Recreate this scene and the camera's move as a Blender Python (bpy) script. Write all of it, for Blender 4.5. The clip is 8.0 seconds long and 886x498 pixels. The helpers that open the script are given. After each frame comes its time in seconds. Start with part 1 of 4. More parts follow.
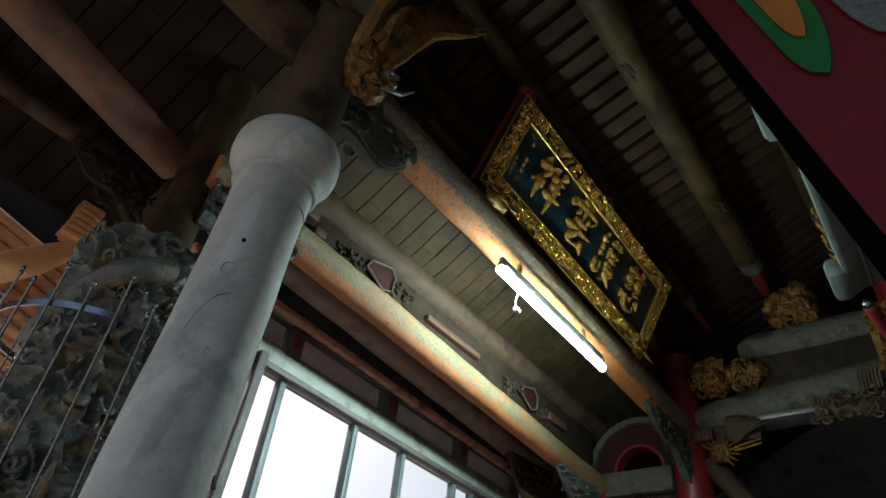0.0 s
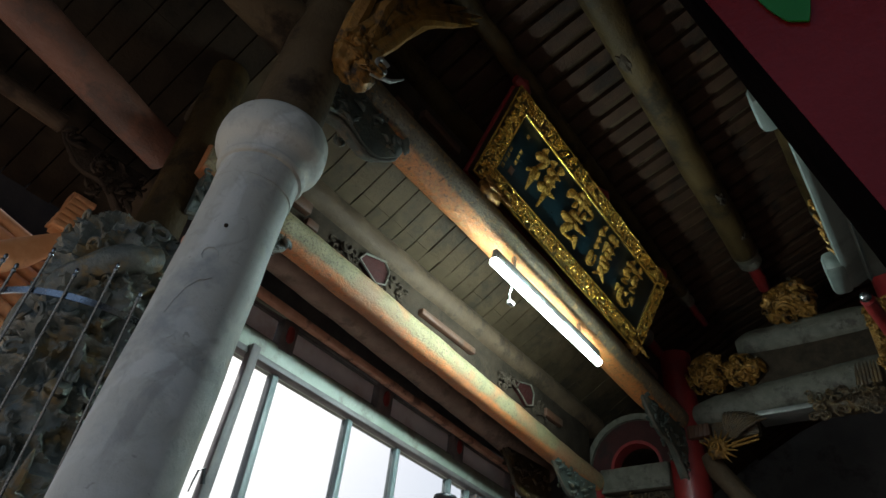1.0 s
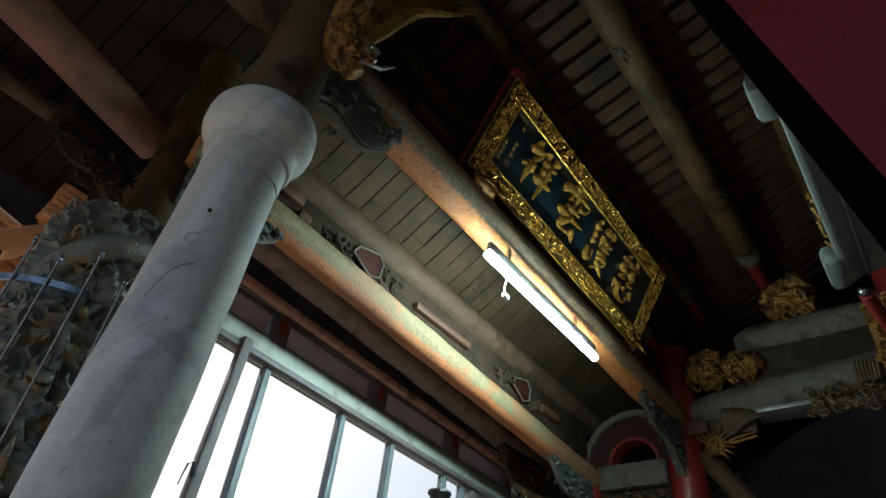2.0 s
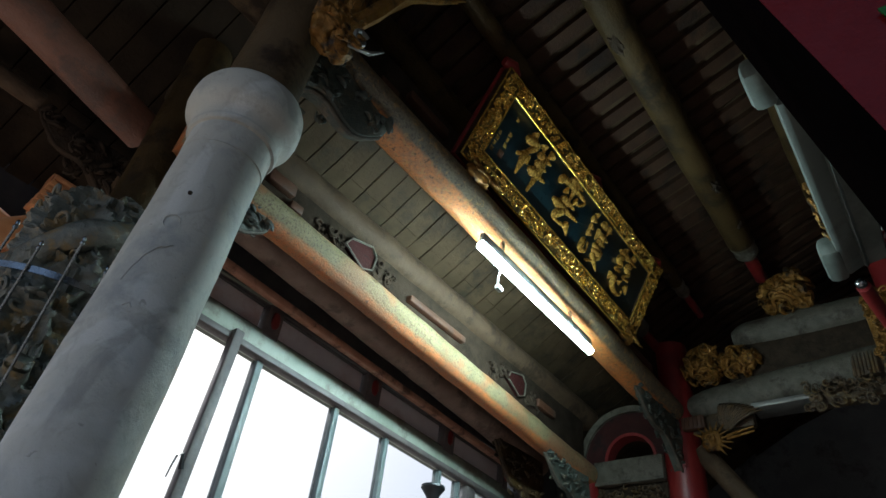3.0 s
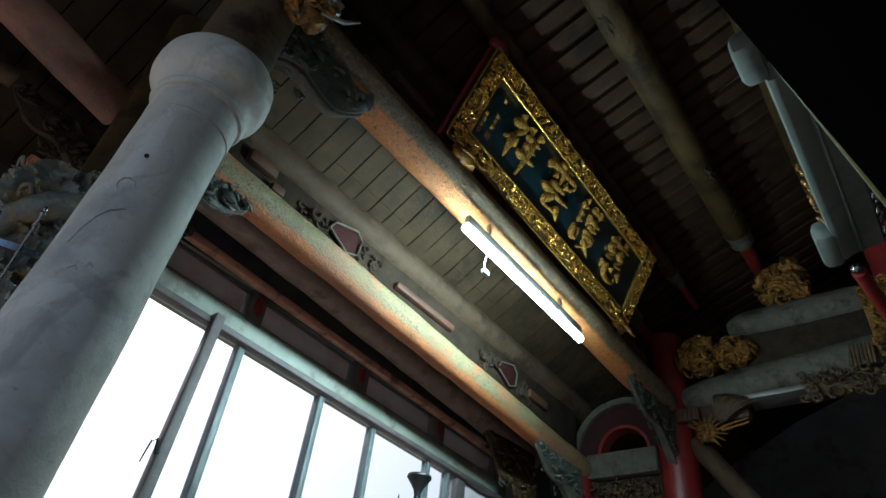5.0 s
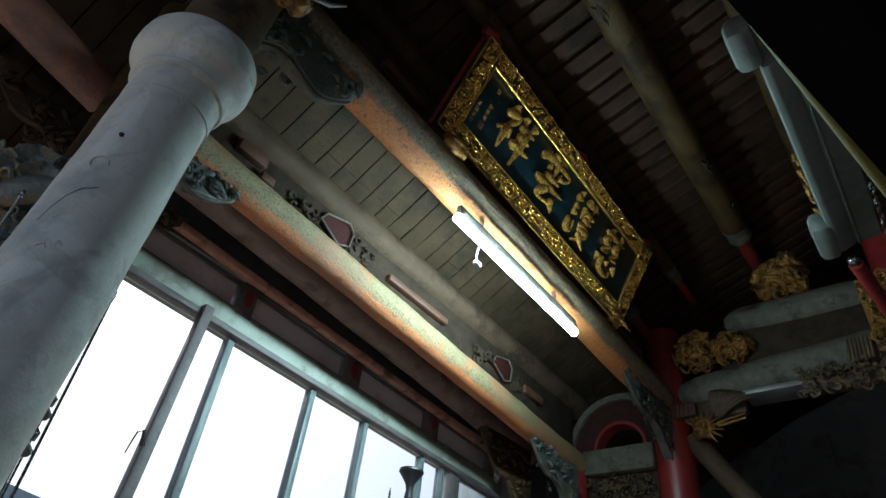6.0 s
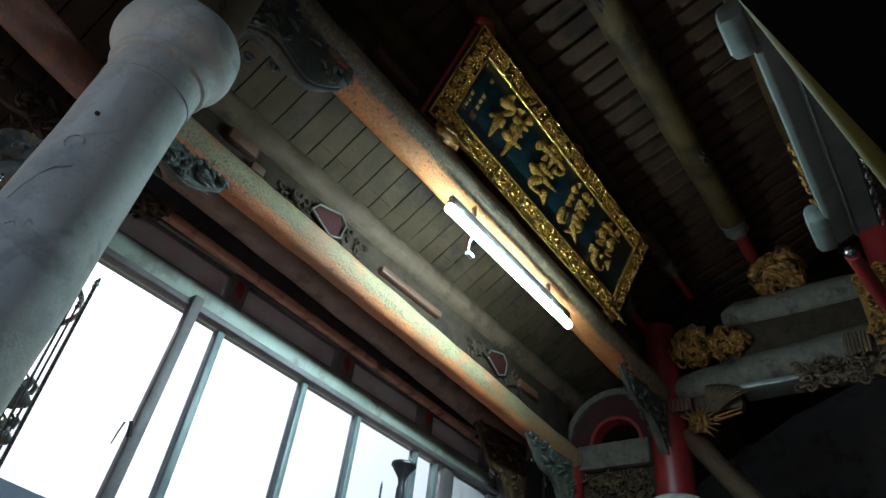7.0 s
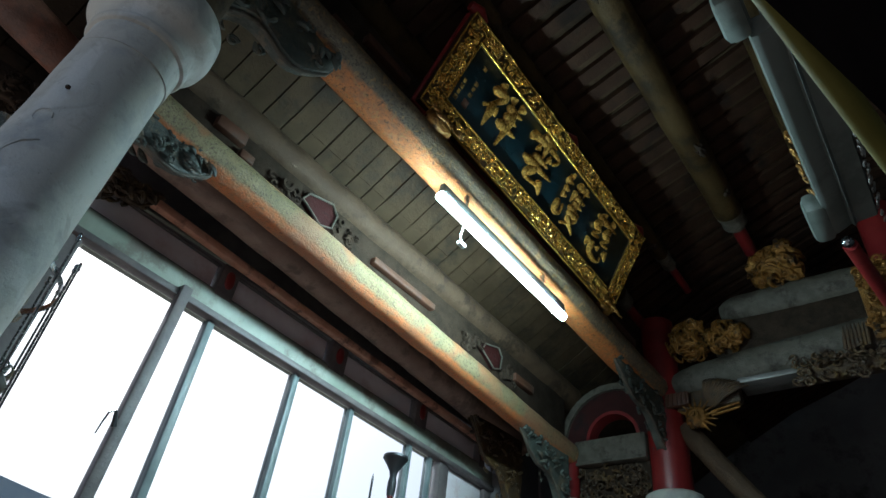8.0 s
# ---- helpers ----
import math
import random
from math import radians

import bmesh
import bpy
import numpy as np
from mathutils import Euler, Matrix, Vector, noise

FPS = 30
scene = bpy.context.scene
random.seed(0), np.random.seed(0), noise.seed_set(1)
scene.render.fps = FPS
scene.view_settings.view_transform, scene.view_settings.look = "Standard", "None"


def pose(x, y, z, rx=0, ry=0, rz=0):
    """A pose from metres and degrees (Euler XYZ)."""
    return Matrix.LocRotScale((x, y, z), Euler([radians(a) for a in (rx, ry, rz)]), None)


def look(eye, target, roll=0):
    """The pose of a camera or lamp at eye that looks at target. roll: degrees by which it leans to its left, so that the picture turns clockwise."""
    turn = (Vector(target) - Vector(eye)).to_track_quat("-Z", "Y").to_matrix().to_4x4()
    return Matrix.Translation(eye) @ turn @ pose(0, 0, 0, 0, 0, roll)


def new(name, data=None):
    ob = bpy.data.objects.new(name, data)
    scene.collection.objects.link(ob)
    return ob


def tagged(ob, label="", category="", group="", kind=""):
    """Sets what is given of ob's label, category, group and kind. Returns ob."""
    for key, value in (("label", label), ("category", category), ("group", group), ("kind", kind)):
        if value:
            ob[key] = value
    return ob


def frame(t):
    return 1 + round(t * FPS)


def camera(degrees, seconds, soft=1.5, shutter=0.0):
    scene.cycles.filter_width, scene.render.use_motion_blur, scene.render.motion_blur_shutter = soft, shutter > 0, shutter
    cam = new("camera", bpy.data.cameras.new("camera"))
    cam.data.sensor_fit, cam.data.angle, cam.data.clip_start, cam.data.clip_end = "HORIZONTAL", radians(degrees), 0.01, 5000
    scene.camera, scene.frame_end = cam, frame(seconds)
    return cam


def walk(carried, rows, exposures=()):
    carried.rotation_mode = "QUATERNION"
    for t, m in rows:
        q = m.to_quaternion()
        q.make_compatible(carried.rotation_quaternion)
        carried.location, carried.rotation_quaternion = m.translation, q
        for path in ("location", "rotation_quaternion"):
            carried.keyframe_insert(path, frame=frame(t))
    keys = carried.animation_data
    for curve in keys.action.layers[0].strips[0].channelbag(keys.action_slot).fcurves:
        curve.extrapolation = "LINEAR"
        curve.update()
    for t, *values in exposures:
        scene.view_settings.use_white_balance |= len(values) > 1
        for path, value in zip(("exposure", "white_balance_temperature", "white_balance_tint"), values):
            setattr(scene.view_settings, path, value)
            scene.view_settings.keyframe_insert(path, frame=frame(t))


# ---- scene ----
cam = camera(70.1, 8.0)
PATH = [
    (0, (-0.189, -0.129, 1.34), (1.007, 0.892, 2.575), 6.4),
    (0.5, (-0.159, -0.129, 1.34), (1.039, 0.893, 2.574), 6.4),
    (1, (-0.126, -0.133, 1.334), (1.069, 0.891, 2.568), 6.5),
    (1.5, (-0.097, -0.135, 1.331), (1.097, 0.891, 2.564), 6.7),
    (3, (-0.001, -0.139, 1.319), (1.192, 0.891, 2.55), 6.8),
    (3.5, (0.033, -0.141, 1.315), (1.225, 0.891, 2.545), 6.9),
    (4, (0.068, -0.145, 1.307), (1.257, 0.889, 2.539), 7.0),
    (4.5, (0.102, -0.145, 1.306), (1.292, 0.89, 2.537), 7.0),
    (6, (0.212, -0.151, 1.295), (1.398, 0.887, 2.525), 7.2),
    (6.5, (0.249, -0.153, 1.289), (1.435, 0.887, 2.519), 7.3),
    (7, (0.279, -0.156, 1.287), (1.466, 0.885, 2.515), 7.3),
    (7.5, (0.319, -0.158, 1.281), (1.504, 0.885, 2.509), 7.4),
    (8, (0.362, -0.16, 1.277), (1.545, 0.886, 2.504), 7.5),
]
walk(cam, [(t, look(eye, target, roll)) for t, eye, target, roll in PATH], [(0.0, 2.4, 6150, 7), (4.0, 2.45, 5750, 6), (8.0, 2.5, 5500, 5)])

# ---- world and light ----
world = bpy.data.worlds.new("sky")
scene.world = world
world.use_nodes = True
wn = world.node_tree.nodes
sky = wn.new("ShaderNodeTexSky")
sky.sky_type, sky.sun_disc = "NISHITA", False
sky.sun_elevation, sky.sun_rotation = radians(48), radians(20)
sky.air_density, sky.dust_density, sky.ozone_density = 1.0, 5.0, 0.5
world.node_tree.links.new(sky.outputs["Color"], wn["Background"].inputs["Color"])
wn["Background"].inputs["Strength"].default_value = 0.05
sun = new("sun", bpy.data.lights.new("sun", "SUN"))
sun.data.energy, sun.data.angle, sun.data.color = 2.2, radians(3), (1.0, 0.95, 0.88)
sun.matrix_world = look((4, 20, 22), (1.5, 0, 0))


# ---- materials ----
def mat(name, c1, c2, scale=6.0, rough=0.6, metal=0.0, bump=0.3, fine=60.0, c3=None, stain=2.0, spread=0.12, coat=0.0, shine=0.5):
    """Two-tone noise material with a larger stain of c3, and fine relief."""
    m = bpy.data.materials.new(name)
    m.use_nodes = True
    nt, N, L = m.node_tree, m.node_tree.nodes, m.node_tree.links
    b = N["Principled BSDF"]
    co = N.new("ShaderNodeTexCoord")
    def nz(sc, detail=6, r=0.6):
        n = N.new("ShaderNodeTexNoise")
        n.inputs["Scale"].default_value, n.inputs["Detail"].default_value, n.inputs["Roughness"].default_value = sc, detail, r
        L.new(co.outputs["Object"], n.inputs["Vector"])
        return n
    def ramp(src, a, z):
        r = N.new("ShaderNodeMapRange")
        r.inputs["From Min"].default_value, r.inputs["From Max"].default_value = a, z
        L.new(src, r.inputs["Value"])
        return r.outputs["Result"]
    def mix(f, a, z):
        x = N.new("ShaderNodeMix")
        x.data_type = "RGBA"
        L.new(f, x.inputs["Factor"])
        for sock, v in ((x.inputs["A"], a), (x.inputs["B"], z)):
            if isinstance(v, tuple):
                sock.default_value = (*v, 1)
            else:
                L.new(v, sock)
        return x.outputs["Result"]
    n1 = nz(scale)
    col = mix(ramp(n1.outputs["Fac"], 0.5 - spread, 0.5 + spread), c1, c2)
    if c3:
        n2 = nz(stain, 8, 0.7)
        col = mix(ramp(n2.outputs["Fac"], 0.52, 0.62), col, c3)
    n3 = nz(fine, 4, 0.7)
    L.new(col, b.inputs["Base Color"])
    rr = N.new("ShaderNodeMapRange")
    rr.inputs["To Min"].default_value, rr.inputs["To Max"].default_value = max(0.03, rough - 0.14), min(1, rough + 0.14)
    L.new(n3.outputs["Fac"], rr.inputs["Value"])
    L.new(rr.outputs["Result"], b.inputs["Roughness"])
    b.inputs["Metallic"].default_value = metal
    b.inputs["Coat Weight"].default_value = coat
    b.inputs["Specular IOR Level"].default_value = shine
    bp = N.new("ShaderNodeBump")
    bp.inputs["Strength"].default_value, bp.inputs["Distance"].default_value = bump, 0.01
    add = N.new("ShaderNodeMath")
    L.new(n1.outputs["Fac"], add.inputs[0])
    L.new(n3.outputs["Fac"], add.inputs[1])
    L.new(add.outputs[0], bp.inputs["Height"])
    L.new(bp.outputs["Normal"], b.inputs["Normal"])
    return m


def beam_paint(name, side, side2, under, chip, rim):
    """Old painted log: one colour on the flanks, orange-red paint along the belly, chipped all over."""
    m = mat(name, side, side2, 16.0, 0.5, 0.0, 0.9, 110.0, chip, 80.0, 0.15)
    N, L = m.node_tree.nodes, m.node_tree.links
    b = N["Principled BSDF"]
    co = N.new("ShaderNodeTexCoord")
    sp = N.new("ShaderNodeSeparateXYZ")
    L.new(co.outputs["Object"], sp.inputs[0])
    nz = N.new("ShaderNodeTexNoise")
    nz.inputs["Scale"].default_value, nz.inputs["Detail"].default_value, nz.inputs["Roughness"].default_value = 7.0, 9.0, 0.75
    L.new(co.outputs["Object"], nz.inputs["Vector"])
    ma = N.new("ShaderNodeMath")
    ma.operation = "MULTIPLY_ADD"
    ma.inputs[1].default_value = 0.05
    L.new(nz.outputs["Fac"], ma.inputs[0])
    flip = N.new("ShaderNodeMath")
    flip.operation = "MULTIPLY"
    flip.inputs[1].default_value = -1.0
    L.new(sp.outputs["Y"], flip.inputs[0])
    L.new(flip.outputs[0], ma.inputs[2])
    mr = N.new("ShaderNodeMapRange")
    mr.inputs["From Min"].default_value, mr.inputs["From Max"].default_value = rim + 0.017, rim + 0.031
    L.new(ma.outputs[0], mr.inputs["Value"])
    old = b.inputs["Base Color"].links[0].from_socket
    nz2 = N.new("ShaderNodeTexNoise")
    nz2.inputs["Scale"].default_value, nz2.inputs["Detail"].default_value, nz2.inputs["Roughness"].default_value = 35.0, 6.0, 0.7
    L.new(co.outputs["Object"], nz2.inputs["Vector"])
    r2 = N.new("ShaderNodeMapRange")
    r2.inputs["From Min"].default_value, r2.inputs["From Max"].default_value = 0.42, 0.62
    L.new(nz2.outputs["Fac"], r2.inputs["Value"])
    u = N.new("ShaderNodeMix")
    u.data_type = "RGBA"
    u.inputs["A"].default_value, u.inputs["B"].default_value = (*under, 1), (*[0.55 * c + 0.45 * s for c, s in zip(under, side)], 1)
    L.new(r2.outputs["Result"], u.inputs["Factor"])
    x = N.new("ShaderNodeMix")
    x.data_type = "RGBA"
    L.new(mr.outputs["Result"], x.inputs["Factor"])
    L.new(u.outputs["Result"], x.inputs["A"])
    L.new(old, x.inputs["B"])
    sk = N.new("ShaderNodeTexNoise")
    sk.inputs["Scale"].default_value, sk.inputs["Detail"].default_value, sk.inputs["Roughness"].default_value = 75.0, 8.0, 0.8
    L.new(co.outputs["Object"], sk.inputs["Vector"])
    sr = N.new("ShaderNodeMapRange")
    sr.inputs["From Min"].default_value, sr.inputs["From Max"].default_value, sr.inputs["To Max"].default_value = 0.54, 0.68, 0.85
    L.new(sk.outputs["Fac"], sr.inputs["Value"])
    wear = N.new("ShaderNodeMix")
    wear.data_type = "RGBA"
    L.new(sr.outputs["Result"], wear.inputs["Factor"])
    L.new(x.outputs["Result"], wear.inputs["A"])
    wear.inputs["B"].default_value = (*chip, 1)
    L.new(wear.outputs["Result"], b.inputs["Base Color"])
    return m


def glow(name, colour, strength):
    m = bpy.data.materials.new(name)
    m.use_nodes = True
    b = m.node_tree.nodes["Principled BSDF"]
    b.inputs["Base Color"].default_value = (0.8, 0.8, 0.8, 1)
    b.inputs["Emission Color"].default_value = (*colour, 1)
    b.inputs["Emission Strength"].default_value = strength
    return m


def pane_glass(name):
    m = bpy.data.materials.new(name)
    m.use_nodes = True
    N, L = m.node_tree.nodes, m.node_tree.links
    tr, gl, mx = (N.new("ShaderNode" + k) for k in ("BsdfTransparent", "BsdfGlossy", "MixShader"))
    mx.inputs[0].default_value = 0.002
    tr.inputs["Color"].default_value = (0.66, 0.66, 0.655, 1)
    gl.inputs["Roughness"].default_value = 0.03
    L.new(tr.outputs[0], mx.inputs[1])
    L.new(gl.outputs[0], mx.inputs[2])
    L.new(mx.outputs[0], N["Material Output"].inputs["Surface"])
    return m


STONE = mat("grey_stone", (0.35, 0.342, 0.3), (0.44, 0.43, 0.375), 2.6, 0.62, 0, 0.24, 120, (0.27, 0.28, 0.265), 1.8, 0.2, shine=0.3)


def patches(m, scale, low, high, colour, amount, distortion=0.8):
    """Adds flaked or stained patches with clear rims to a material."""
    N, L = m.node_tree.nodes, m.node_tree.links
    b = N["Principled BSDF"]
    co, nz, mr, x = (N.new("ShaderNode" + k) for k in ("TexCoord", "TexNoise", "MapRange", "Mix"))
    x.data_type = "RGBA"
    nz.inputs["Scale"].default_value, nz.inputs["Detail"].default_value, nz.inputs["Distortion"].default_value = scale, 5.0, distortion
    L.new(co.outputs["Object"], nz.inputs["Vector"])
    mr.inputs["From Min"].default_value, mr.inputs["From Max"].default_value, mr.inputs["To Max"].default_value = low, high, amount
    L.new(nz.outputs["Fac"], mr.inputs["Value"])
    L.new(mr.outputs["Result"], x.inputs["Factor"])
    L.new(b.inputs["Base Color"].links[0].from_socket, x.inputs["A"])
    x.inputs["B"].default_value = (*colour, 1)
    L.new(x.outputs["Result"], b.inputs["Base Color"])


patches(STONE, 3.1, 0.54, 0.6, (0.55, 0.56, 0.53), 0.45, 1.2)
patches(STONE, 4.3, 0.57, 0.63, (0.22, 0.215, 0.19), 0.55, 1.5)
patches(STONE, 14.0, 0.58, 0.66, (0.25, 0.24, 0.21), 0.3, 2.0)
patches(STONE, 46.0, 0.68, 0.72, (0.2, 0.19, 0.17), 0.6)
CARVED = mat("carved_stone", (0.06, 0.068, 0.058), (0.14, 0.145, 0.12), 14, 0.34, 0, 0.6, 70, (0.17, 0.12, 0.05), 10)
BEAM = beam_paint("beam_paint", (0.14, 0.105, 0.06), (0.21, 0.16, 0.095), (0.58, 0.2, 0.045), (0.06, 0.04, 0.026), 0.069)
BEAM_GREEN = beam_paint("beam_paint_olive", (0.2, 0.17, 0.078), (0.27, 0.225, 0.11), (0.56, 0.175, 0.045), (0.085, 0.05, 0.026), 0.066)
patches(BEAM_GREEN, 4.0, 0.54, 0.66, (0.36, 0.135, 0.05), 0.7)
patches(BEAM_GREEN, 1.1, 0.5, 0.62, (0.26, 0.12, 0.06), 0.6)
patches(BEAM_GREEN, 55.0, 0.62, 0.68, (0.05, 0.035, 0.02), 0.75)
patches(BEAM, 28.0, 0.56, 0.64, (0.45, 0.25, 0.075), 0.5)
patches(BEAM, 60.0, 0.6, 0.66, (0.05, 0.03, 0.016), 0.75)
TIE = mat("tie_beam_paint", (0.0663, 0.05834, 0.04111), (0.1061, 0.09438, 0.0716), 14, 0.6, 0, 0.7, 80, (0.03315, 0.02254, 0.01459), 9)
POST = mat("post_wood", (0.05, 0.034, 0.017), (0.072, 0.05, 0.027), 5, 0.6, 0, 0.4, 60, (0.0225, 0.015, 0.00938), 4, shine=0.12)
PURLIN = mat("purlin_wood", (0.03, 0.018, 0.006), (0.048, 0.029, 0.01), 6, 0.6, 0, 0.5, 60, (0.015, 0.009, 0.004), 5, shine=0.12)
BROWN = mat("brown_log", (0.0546, 0.0351, 0.02106), (0.078, 0.05148, 0.0312), 7, 0.6, 0, 0.5, 70, (0.03276, 0.02184, 0.01404), 6, shine=0.12)
WARMLOG = mat("warm_brown_log", (0.22, 0.145, 0.11), (0.29, 0.2, 0.155), 7, 0.6, 0, 0.5, 70, (0.15, 0.1, 0.075), 6)
# Charred patches, and also near-black pieces whose shade is put into the colour.
CHAR_SHADE = mat("charred_and_shaded_wood", (0.022, 0.015, 0.01), (0.042, 0.029, 0.019), 9, 0.85, 0, 0.8, 50, shine=0.12)
RED = mat("red_lacquer", (0.14, 0.008, 0.009), (0.18, 0.016, 0.014), 5, 0.4, 0, 0.2, 60, (0.111, 0.0102, 0.0102), 4)
DULLRED = mat("dull_red", (0.0238, 0.0049, 0.0042), (0.0385, 0.0091, 0.0077), 7, 0.6, 0, 0.4, 60, (0.0154, 0.0077, 0.007), 6, shine=0.2)
# Rail ground darkened so the gaps between gold scrolls carry painted shade.
GAPSHADE = mat("scroll_gap_shade", (0.025, 0.013, 0.005), (0.05, 0.028, 0.01), 20, 0.5, 0.3, 0.4, 80)
# Near-black copy of BOARD with the neighbouring bay's shade in its colour.
BOARD_SHADE = mat("shaded_board", (0.014, 0.01, 0.007), (0.024, 0.017, 0.011), 5, 0.85, 0, 0.4, 50, (0.009, 0.007, 0.005), 3, shine=0.05)
RAFTER = mat("rafter_wood", (0.026, 0.0126, 0.00744), (0.0409, 0.0205, 0.0112), 7, 0.7, 0, 0.4, 60, (0.0149, 0.0093, 0.0067), 3, shine=0.12)
BOARD = mat("roof_board", (0.04, 0.026, 0.0135), (0.062, 0.041, 0.022), 5, 0.75, 0, 0.4, 50, (0.027, 0.019, 0.012), 3, shine=0.12)
GOLD = mat("gold_leaf", (0.55, 0.3, 0.045), (0.75, 0.46, 0.1), 12, 0.24, 0.9, 0.3, 90)
GILT = mat("gilded_letters", (0.42, 0.225, 0.04), (0.52, 0.3, 0.065), 8, 0.27, 0.6, 0.1, 60)
OLDGOLD = mat("old_gold", (0.17, 0.078, 0.013), (0.28, 0.14, 0.028), 14, 0.36, 0.55, 0.7, 80, (0.0224, 0.014, 0.00893), 11)
PANEL = mat("plaque_lacquer", (0.004, 0.013, 0.017), (0.006, 0.018, 0.022), 4, 0.32, 0, 0.05, 60)
BRACKET = mat("bracket_green", (0.04, 0.05, 0.042), (0.08, 0.092, 0.075), 16, 0.42, 0, 0.8, 70, (0.14, 0.11, 0.07), 14)
BROWN_CARVE = mat("brown_carving", (0.0338, 0.0203, 0.0101), (0.0788, 0.0478, 0.0214), 18, 0.4, 0.15, 0.8, 70, (0.112, 0.0675, 0.0197), 10)
STEEL = mat("stainless_steel", (0.19, 0.195, 0.2), (0.24, 0.245, 0.25), 20, 0.25, 1.0, 0.05, 120)
WHITE = mat("white_enamel", (0.21, 0.227, 0.21), (0.244, 0.256, 0.244), 4, 0.4, 0, 0.05, 60, (0.151, 0.16, 0.139), 3)
# Darker copy of WHITE for the unlit fixture, its dimness put into the colour.
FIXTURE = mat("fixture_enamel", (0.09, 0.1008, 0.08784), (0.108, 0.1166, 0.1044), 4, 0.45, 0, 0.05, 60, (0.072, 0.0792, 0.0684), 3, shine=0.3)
LINTEL = mat("lintel_paint", (0.21, 0.23, 0.18), (0.27, 0.285, 0.23), 6, 0.5, 0, 0.2, 60, (0.16, 0.145, 0.115), 4)
FRAME = mat("frame_wood", (0.09, 0.075, 0.074), (0.14, 0.118, 0.112), 8, 0.5, 0, 0.3, 60)
MULLION = mat("mullion_paint", (0.13, 0.16, 0.16), (0.19, 0.22, 0.215), 8, 0.4, 0, 0.2, 60)
INFILL = mat("infill_board", (0.66, 0.57, 0.58), (0.75, 0.68, 0.68), 3, 0.6, 0, 0.2, 60, (0.6, 0.46, 0.45), 2)
RAIL = mat("red_rail", (0.5, 0.24, 0.15), (0.6, 0.33, 0.23), 8, 0.5, 0, 0.3, 60, (0.2, 0.1, 0.07), 6)
TERRA = mat("terracotta", (0.6, 0.26, 0.1), (0.7, 0.35, 0.155), 8, 0.6, 0, 0.3, 60, (0.45, 0.19, 0.09), 5)
REDLOG = mat("red_brown_log", (0.1, 0.036, 0.018), (0.14, 0.055, 0.03), 6, 0.6, 0, 0.5, 70, (0.075, 0.035, 0.022), 5)
BLOCK = mat("orange_block", (0.06, 0.0224, 0.0096), (0.084, 0.0344, 0.0152), 9, 0.6, 0, 0.3, 60, (0.064, 0.032, 0.0192), 12)
BAMBOO = mat("yellow_pole", (0.075, 0.066, 0.014), (0.095, 0.084, 0.019), 5, 0.7, 0, 0.1, 60, shine=0.1)
BANNER = mat("banner_red", (0.075, 0.004, 0.003), (0.1, 0.006, 0.005), 3, 0.28, 0, 0.05, 60, None, 2, 0.2, 0.0, 0.1)
# The sides' darkness is put into the material: near-black base, no specular.
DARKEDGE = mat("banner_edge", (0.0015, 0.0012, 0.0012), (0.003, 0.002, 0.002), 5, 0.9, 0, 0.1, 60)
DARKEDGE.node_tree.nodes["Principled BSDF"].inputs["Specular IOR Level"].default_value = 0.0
GREEN = mat("banner_green", (0.008, 0.075, 0.01), (0.012, 0.095, 0.014), 5, 0.4, 0, 0.05, 60, shine=0.15)
ORANGE = mat("banner_orange", (0.22, 0.075, 0.007), (0.26, 0.095, 0.01), 5, 0.4, 0, 0.05, 60, shine=0.15)
BLACKMETAL = mat("black_metal", (0.02, 0.02, 0.022), (0.04, 0.04, 0.042), 8, 0.4, 0.3, 0.2, 60)
PLASTER = mat("dark_plaster", (0.11, 0.112, 0.115), (0.16, 0.16, 0.16), 2, 0.8, 0, 0.3, 40, (0.04, 0.04, 0.04), 1)
FLOOR = mat("floor_tile", (0.14, 0.11, 0.095), (0.19, 0.15, 0.13), 3, 0.5, 0, 0.2, 60, (0.12, 0.1, 0.09), 1)
PAVING = mat("ground_paving", (0.12, 0.12, 0.115), (0.16, 0.155, 0.15), 0.6, 0.8, 0, 0.3, 30, (0.2, 0.2, 0.17), 0.2)
# Distance haze is put into the hill's blue-grey base colour.
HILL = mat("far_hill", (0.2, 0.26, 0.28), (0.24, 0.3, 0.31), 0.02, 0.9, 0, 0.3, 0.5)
SILVER = mat("silver_paint", (0.16, 0.155, 0.14), (0.21, 0.2, 0.185), 10, 0.4, 0.5, 0.4, 60)
TUBE = glow("lamp_tube", (0.78, 1.0, 0.98), 46.0)
GLASS = pane_glass("window_glass")


# ---- building blocks ----
def shade(bm, angle=40):
    for f in bm.faces:
        f.smooth = True
    lim = radians(angle)
    for e in bm.edges:
        if len(e.link_faces) == 2 and e.calc_face_angle(0) > lim:
            e.smooth = False


def mesh_of(name, bm, material, origin=(0, 0, 0)):
    bmesh.ops.translate(bm, verts=bm.verts, vec=-Vector(origin))
    shade(bm)
    me = bpy.data.meshes.new(name)
    bm.to_mesh(me)
    bm.free()
    me.materials.append(material)
    return me


def root(name, base, label, category, group="", m=None):
    e = new(name)
    e.empty_display_size = 0.1
    e.matrix_world = m if m else Matrix.Translation(base)
    return tagged(e, label, category, group)


def base_of(ob):
    p = Vector(ob.matrix_basis.translation)
    while ob.parent:
        ob = ob.parent
        p += ob.matrix_basis.translation
    return p


def part(name, bm, material, parent, label="", local=False):
    """One mesh under a thing; given in world metres, or in the thing's own if local."""
    ob = new(name, mesh_of(name, bm, material, (0, 0, 0) if local else base_of(parent)))
    ob.parent = parent
    return tagged(ob, label)


